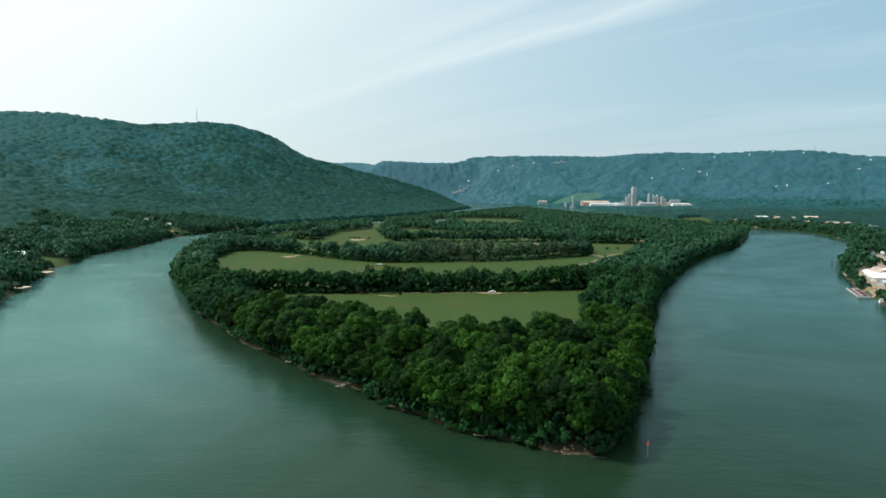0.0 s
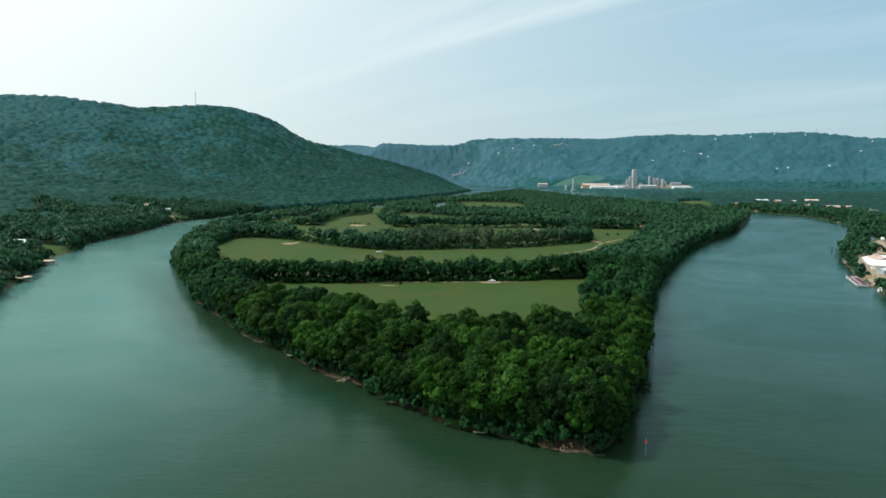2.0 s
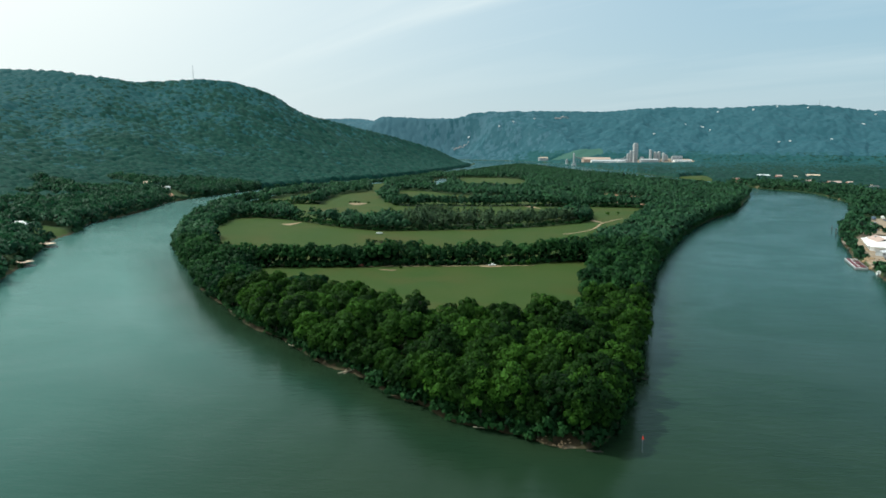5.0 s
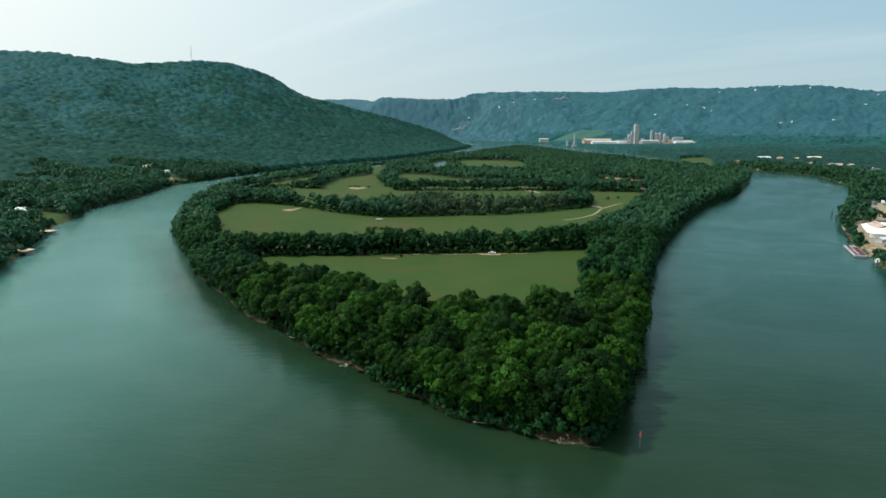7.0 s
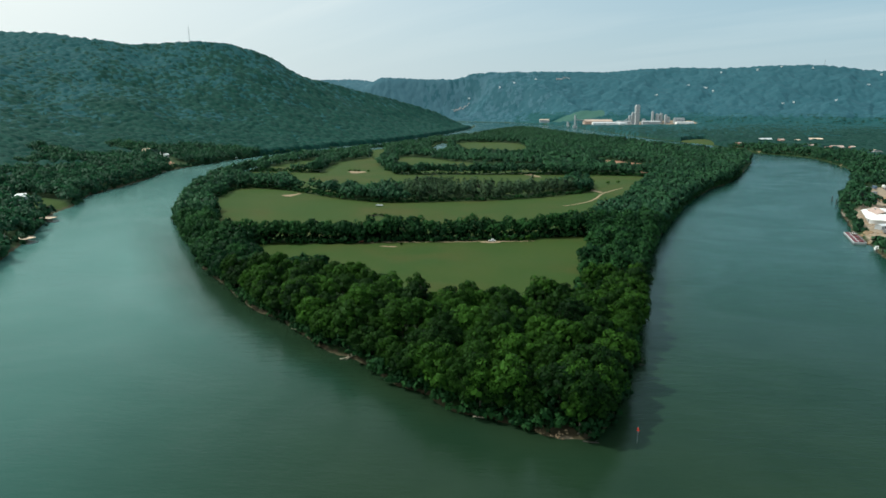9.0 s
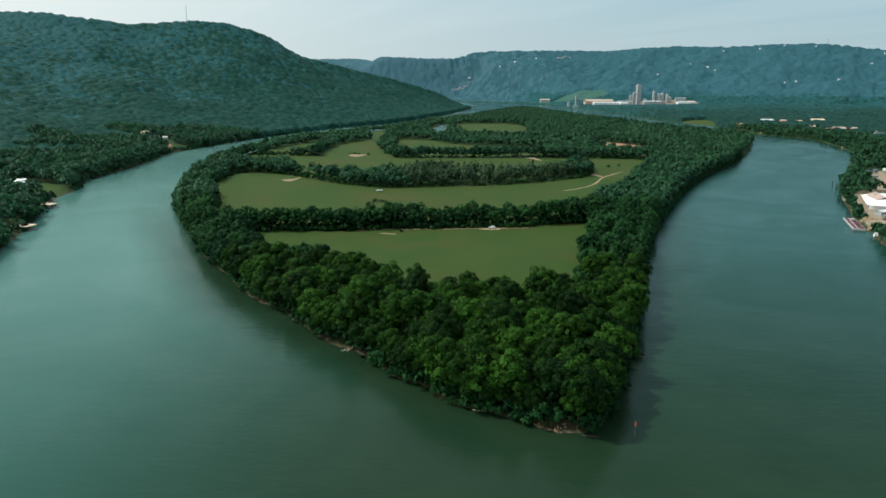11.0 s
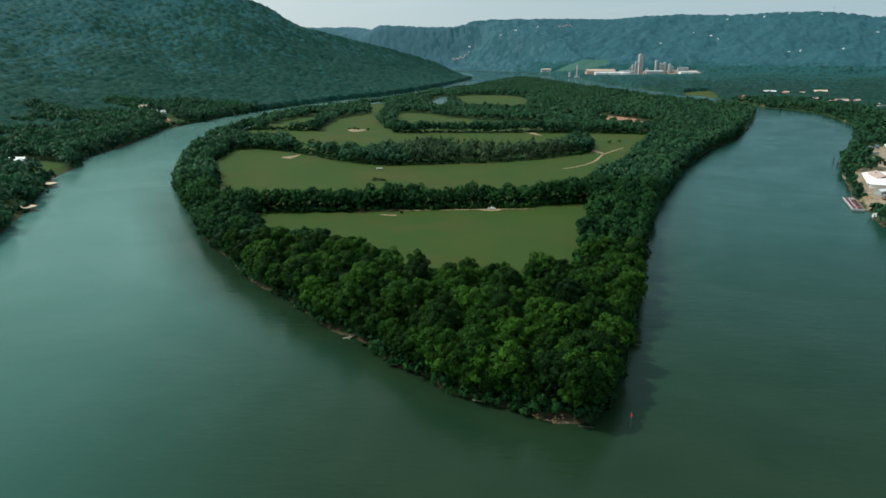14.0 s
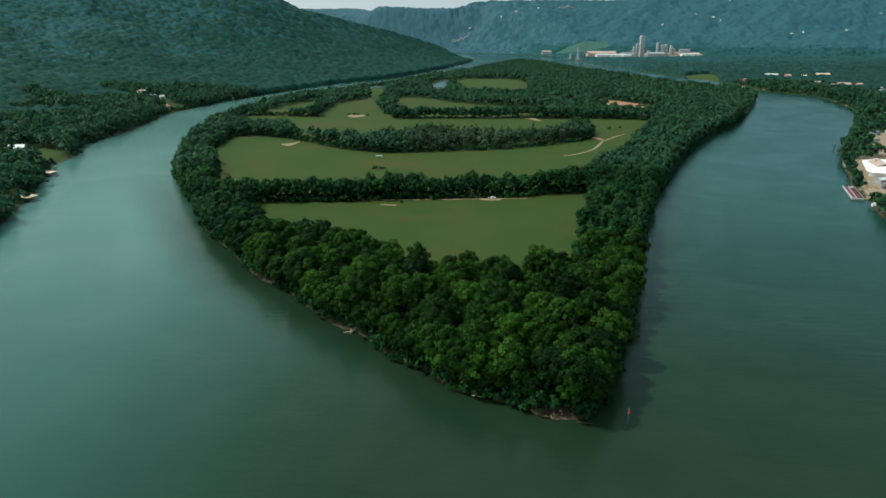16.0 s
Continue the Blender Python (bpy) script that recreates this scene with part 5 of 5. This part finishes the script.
roof = part("roof", bm, WHITE, shed, "broad low hipped roof of white sheeting")
for i in range(8):
    box_part("roof_seam", roof, ROOF_PALE, -20 + 5.6 * i - 0.1, -20 + 5.6 * i + 0.1, -8.6, 4.6, 7.15, 7.28)
for i in range(3):
    box_part("roller_door", shed, STEEL, -26 + 16 * i, -20 + 16 * i, 17.98, 18.12, 0, 3.1, "grey roller door")
annex = gable_part("gable_roof", shed, ROOF_ROSE, 34, 13, 5.6, 3.2, "weathered rose-brown gable rising from the white roof", 0.3)
annex.matrix_basis = pose(1, 8, 0, 0, 0, 6)
box_part("clerestory", shed, STEEL, 6, 11, 8.5, 11.5, 6.0, 8.3, "dark clerestory box")
tagged(shed, "large white metal warehouse with a rose-brown gable", "warehouse", kind="thing")

house(360, 537, 9, 6, 3.2, 1.2, 24, CONCRETE, ROOF_PALE, "small pale site office on the yard")
house(667, 1009, 26, 12, 4, 1.5, 15, WHITE, ROOF_PALE, "long low white shed behind the trees")
house(463, 672, 18, 10, 4, 2.0, 30, CONCRETE, ROOF_DARK, "dark-roofed shed on the sandy yard")


def box_trailer(x, y, turn, mat, label):
    t = thing("box_trailer", x, y, turn)
    box_part("box", t, mat, -6, 6, -1.25, 1.25, 1.1, 3.9, "", 0.06)
    box_part("chassis", t, STEEL, -5.8, 5.8, -0.5, 0.5, 0.8, 1.1)
    for side in (-1, 1):
        for wx in (-4.6, -3.4):
            tube_part("wheel", t, TYRE, (wx, side * 1.2, 0.5), (wx, side * 0.85, 0.5), 0.5, 0.5, 12)
    return tagged(t, label, "trailer", "trailers on the yard", "thing")


for x, y, a, m, lab in [(502, 786, 80, BLUE, "blue box trailer parked on the sandy yard"), (515, 802, 84, STEEL, "grey box trailer parked on the sandy yard"), (529, 813, 70, BLUE, "blue box trailer parked on the sandy yard"),
                        (544, 819, 65, WHITE, "white box trailer parked on the sandy yard"), (490, 755, 20, STEEL, "grey box trailer parked on the sandy yard"), (522, 753, 60, WHITE, "white box trailer parked on the sandy yard"),
                        (354, 518, 20, STEEL, "grey box trailer parked near the landing"), (453, 698, 110, BLUE, "blue box trailer beside a shed")]:
    box_trailer(x, y, a, m, lab)


def car(x, y, turn, paint, label):
    t = thing("car", x, y, turn)
    bm = bmesh.new()
    box(bm, -2.2, 2.2, -0.9, 0.9, 0.35, 0.95, 0.15)
    box(bm, -1.3, 1.0, -0.8, 0.8, 0.9, 1.5, 0.25)
    part("body", bm, paint, t)
    for side in (-1, 1):
        box_part("side_window", t, GLASS, -0.95, 0.7, side * 0.8 - 0.02, side * 0.8 + 0.02, 1.0, 1.35)
        for wx in (-1.35, 1.35):
            tube_part("wheel", t, TYRE, (wx, side * 0.93, 0.33), (wx, side * 0.7, 0.33), 0.33, 0.33, 10)
    return tagged(t, label, "car", "cars parked on the yard", "thing")


rng = random.Random(21)
for i in range(18):
    u = i % 9
    paint, word = [(WHITE, "white"), (STEEL, "grey"), (BLUE, "blue"), (RED_PAINT, "dark red")][rng.randrange(4)]
    car(538 + u * 4.2 + rng.uniform(-0.6, 0.6), 790 + (i // 9) * 14 + u * 1.2, 70 + rng.uniform(-5, 5), paint, word + " car parked on the sandy yard")
stones("rubble_heaps", "heaps of gravel and rubble on the sandy yard", [(485, 729, 40, 5, 1.6), (353, 502, 24, 4, 1.0), (469, 708, 24, 4, 1.3), (389, 533, 20, 5, 1.0)], 15, ROCK)


def pile(x, y, tall, label="leaning timber mooring pile in the river"):
    t = thing("mooring_pile", x, y, 0, -3)
    for i in range(3):
        a = 2.1 * i
        tube_part("pole", t, WET_WOOD, (math.cos(a) * 0.9, math.sin(a) * 0.9, 0), (math.cos(a) * 0.3, math.sin(a) * 0.3, 3 + tall - 0.4 * i), 0.2, 0.15, 8)
    box_part("strap", t, STEEL, -0.6, 0.6, -0.6, 0.6, 2.2 + tall, 2.4 + tall)
    return tagged(t, label, "mooring pile", "mooring piles", "thing")


for x, y, h in [(416, 698, 7), (430, 730, 6), (306, 452, 5), (309, 463, 4), (354, 573, 5), (302, 440, 5), (379, 616, 5)]:
    pile(x, y, h)
dock = thing("wooden_jetty", 382, 626, 62, 0)
box_part("deck", dock, TIMBER, -14, 14, -1.6, 1.6, 1.6, 1.85, "weathered plank deck")
for i in range(5):
    for side in (-1.4, 1.4):
        tube_part("post", dock, WET_WOOD, (-13 + 6.5 * i, side, -3), (-13 + 6.5 * i, side, 2.4), 0.2, 0.2, 8)
tagged(dock, "weathered timber jetty on dark piles", "jetty", kind="thing")
stones("bank_stones", "pale rubble on the river bank by the landing", [(325, 493, 24, 5, 1.2), (339, 522, 24, 5, 1.2), (360, 569, 16, 5, 0.9), (306, 452, 12, 5, 1.0), (390, 645, 10, 5, 0.9)], 8, ROCK)

# ---- buildings round the river bend ----
for x, y, w, d, h, r, a, walls, roof, lab, flat in [
    (744, 1688, 24, 14, 11, 2, -4, BRICK_RED, ROOF_ROSE, "rose brick apartment block above the river bend", True),
    (902, 1887, 44, 18, 10, 3, -25, WHITE, ROOF_PALE, "long pale-roofed apartment building among trees", False),
    (923, 1839, 18, 16, 11, 3, -25, BRICK_RED, ROOF_ROSE, "brick apartment building with a rose roof", False),
    (966, 1839, 26, 14, 9, 3, -10, WHITE, ROOF_TAN, "tan-roofed building among trees", False),
    (1060, 1919, 48, 18, 9, 3, -35, CONCRETE, ROOF_TAN, "long tan-roofed building among trees", False),
    (889, 1627, 18, 12, 8, 3, -20, BRICK_RED, ROOF_ROSE, "rose-brown building near the bend", False),
    (875, 1543, 24, 14, 6, 3, -15, WHITE, ROOF_ROSE, "white-walled building near the bend", False),
    (910, 1554, 38, 18, 8, 4, -30, BRICK_RED, ROOF_ROSE, "large rose-roofed building near the bend", False),
    (939, 1542, 16, 14, 9, 3, -30, BRICK_RED, ROOF_ROSE, "brick building with a rose roof", False),
    (901, 1393, 22, 14, 8, 3, -20, CONCRETE, ROOF_DARK, "grey building among bank trees", False),
    (695, 1584, 14, 6, 4, 1, 30, WHITE, ROOF_PALE, "white shed by the water", False),
    (933, 1448, 16, 12, 6, 3, -10, WHITE, ROOF_TAN, "pale house among bank trees", False),
]:
    house(x, y, w * 0.72, d, h * 0.8, r, a + 25, walls, roof, lab, 4, "apartment_building" if h > 7.5 else "building", flat, height(x, y) + 1.5)
stones("bend_stones", "pale rock and sand along the bend of the river", [(726, 1440, 30, 14, 2.0), (752, 1343, 30, 12, 1.6), (731, 1253, 26, 12, 1.6), (708, 1183, 20, 8, 1.4), (668, 1087, 20, 8, 1.4), (707, 1510, 20, 8, 1.4)], 12, ROCK)

# ---- cement works ----
PLANT_Z = 13.5


def tower_thing(name, x, y, w, d, h, mat, label, category="tower"):
    t = thing(name, x, y, 8, PLANT_Z - 6)
    box_part("shaft", t, mat, -w / 2, w / 2, -d / 2, d / 2, 0, h + 6, "", 0.6)
    for i in range(1, 7):
        box_part("floor_band", t, STEEL, -w / 2 - 0.5, w / 2 + 0.5, -d / 2 - 0.5, d / 2 + 0.5, 6 + h * i / 7 - 0.5, 6 + h * i / 7 + 0.5)
    box_part("head_house", t, mat, -w / 3, w / 3, -d / 3, d / 3, h + 6, h + 11)
    return tagged(t, label, category, kind="thing")


def silo(x, y, r, h, label="round pale concrete silo at the cement works"):
    t = thing("silo", x, y, 0, PLANT_Z - 6)
    tube_part("barrel", t, CONCRETE, (0, 0, 0), (0, 0, h + 6), r, r, 24)
    tube_part("cap", t, STEEL, (0, 0, h + 6), (0, 0, h + 9), r * 0.7, r * 0.5, 16)
    return tagged(t, label, "silo", "silos of the cement works", "thing")


tower_thing("preheater_tower", 996, 3490, 22, 20, 92, CONCRETE, "tall pale concrete tower of a cement works")
tower_thing("conveyor_tower", 964, 3450, 13, 13, 54, CONCRETE, "lower pale tower beside the tall one")
for x, y, r, h in [(945, 3440, 7, 42), (1079, 3500, 7, 62), (1103, 3500, 9, 50), (1124, 3505, 9, 52), (1144, 3490, 8, 46), (1161, 3500, 9, 34), (1028, 3480, 11, 24), (1187, 3480, 7, 28)]:
    silo(x, y, r, h)
for x, y, w, d, h, r, mat, roof, lab in [
    (774, 3400, 140, 44, 14, 9, CLADDING, CLADDING, "long storage hall with a salmon-coloured roof"), (797, 3310, 140, 26, 9, 4, WHITE, ROOF_PALE, "long low white shed at the cement works"),
    (904, 3400, 70, 30, 12, 5, CONCRETE, STEEL, "grey plant building at the cement works"), (1052, 3440, 90, 30, 12, 5, CONCRETE, CONCRETE, "pale plant building at the foot of the silos"),
    (1228, 3450, 90, 26, 10, 3, WHITE, ROOF_PALE, "long white shed at the cement works"), (1215, 3490, 46, 24, 22, 3, CONCRETE, STEEL, "grey packing house at the cement works"),
    (550, 3700, 50, 22, 14, 3, CONCRETE, ROOF_TAN, "tan building below a green clearing"), (874, 3300, 40, 20, 8, 3, WHITE, ROOF_PALE, "white shed at the cement works")]:
    house(x, y, w, d, h, r, 4, mat, roof, lab, 6, "plant_building", z=max(height(x, y), PLANT_Z))
chimney = thing("chimney_stack", 612, 3150, 0, 2)
tube_part("flue", chimney, CONCRETE, (0, 0, 0), (0, 0, 58), 4.6, 3.8, 18)
tube_part("rim", chimney, STEEL, (0, 0, 58), (0, 0, 59), 4.1, 4.1, 18)
box_part("base_house", chimney, CONCRETE, -9, 9, -7, 7, 0, 9)
tagged(chimney, "pale concrete stack standing by the back channel", "chimney", kind="thing")
silo(581, 3160, 6, 14, "short pale silo beside the stack")
for a, b, lab in [((711, 3400), (612, 3160), 1), ((914, 3420), (986, 3480), 2)]:
    t = thing("conveyor", 0, 0, 0, 0)
    tube_part("gallery", t, STEEL, (*a, 30), (*b, 40 if lab == 1 else 66), 2.2, 2.2, 8)
    for u in (0.0, 0.25, 0.5, 0.75):
        px, py = a[0] + (b[0] - a[0]) * u, a[1] + (b[1] - a[1]) * u
        tube_part("trestle", t, STEEL, (px, py, 2), (px, py, 30 + (10 if lab == 1 else 36) * u - 1.5), 0.8, 0.6, 6)
    tagged(t, "inclined grey conveyor gallery on trestles", "conveyor", kind="thing")

# ---- ridge: houses, cliffs, masts ----
for i, (x, y) in enumerate([(360, 4400), (452, 4400), (167, 4500), (590, 4400), (1430, 4000), (1512, 3950), (1537, 3900), (1232, 3950), (1794, 3600), (1852, 3600), (2016, 3500), (2296, 3700), (2441, 3830), (1853, 4060), (1677, 4150), (2135, 3980), (1983, 4040)]):
    house(x, y, 8 + 3 * (i % 3), 7, 6, 2.2, 20 * (i % 5) - 40, WHITE, ROOF_PALE, "pale house among the trees of the ridge", 3, "house", z=height(x, y) + 8)


def mast(x, y, z, h, label):
    t = thing("radio_mast", x, y, 0, z)
    for i in range(3):
        a = 2.094 * i
        tube_part("leg", t, STEEL, (math.cos(a) * 1.6, math.sin(a) * 1.6, 0), (math.cos(a) * 0.5, math.sin(a) * 0.5, h), 0.25, 0.2, 6)
    for k in range(1, 8):
        s = 1.6 - 1.1 * k / 8
        bm = bmesh.new()
        for i in range(3):
            a, b = 2.094 * i, 2.094 * (i + 1)
            limb(bm, (math.cos(a) * s, math.sin(a) * s, h * k / 8), (math.cos(b) * s, math.sin(b) * s, h * k / 8), 0.14, 0.14, 4)
        part("brace", bm, STEEL, t)
    tube_part("antenna", t, WHITE, (0, 0, h * 0.96), (0, 0, h * 1.12), 0.2, 0.1, 6)
    return tagged(t, label, "radio mast", "radio masts on the ridges", "thing")


mast(-828, 2252, height(-828, 2252), 58, "slim grey radio mast on the mountain crest")
mast(2206, 3990, height(2206, 3990), 46, "slim grey radio mast on the plateau ridge")


def cliff(x0, x1, y, top, tall, label, seed):
    """A broken face of rock, columns of uneven height standing out of the slope."""
    rng = random.Random(seed)
    t = new("rock_cliff")
    n = max(6, int((x1 - x0) / 9))
    for i in range(n):
        px = x0 + (x1 - x0) * (i + 0.5) / n
        py = y + rng.uniform(-6, 6)
        w = (x1 - x0) / n * rng.uniform(0.5, 0.75)
        g = height(px, py)
        bm = bmesh.new()
        box(bm, px - w, px + w, py - 7, py + 12, g - 6, g + tall * rng.uniform(0.5, 1.0), 1.5)
        part("rock_column", bm, CLIFF, t)
    return tagged(t, label, "cliff", kind="thing")


track([(-530, 1192), (-514, 1174), (-498, 1163), (-482, 1154)], 4, "red clay road climbing from the river", CLAY)
soil_patch(PLOUGHED, "strip of ploughed red-brown soil between the woods", mat=CLAY)
soil_patch([(-492, 1166), (-472, 1147), (-442, 1101), (-414, 1078), (-430, 1074), (-457, 1095), (-484, 1142)], "red clay landing sloping to the river", mat=CLAY)
cliff(725, 812, 4425, 0, 15, "reddish sandstone cliff high on the wooded ridge", 1)
cliff(58, 170, 4480, 0, 13, "pale sandstone cliff high on the wooded ridge", 2)
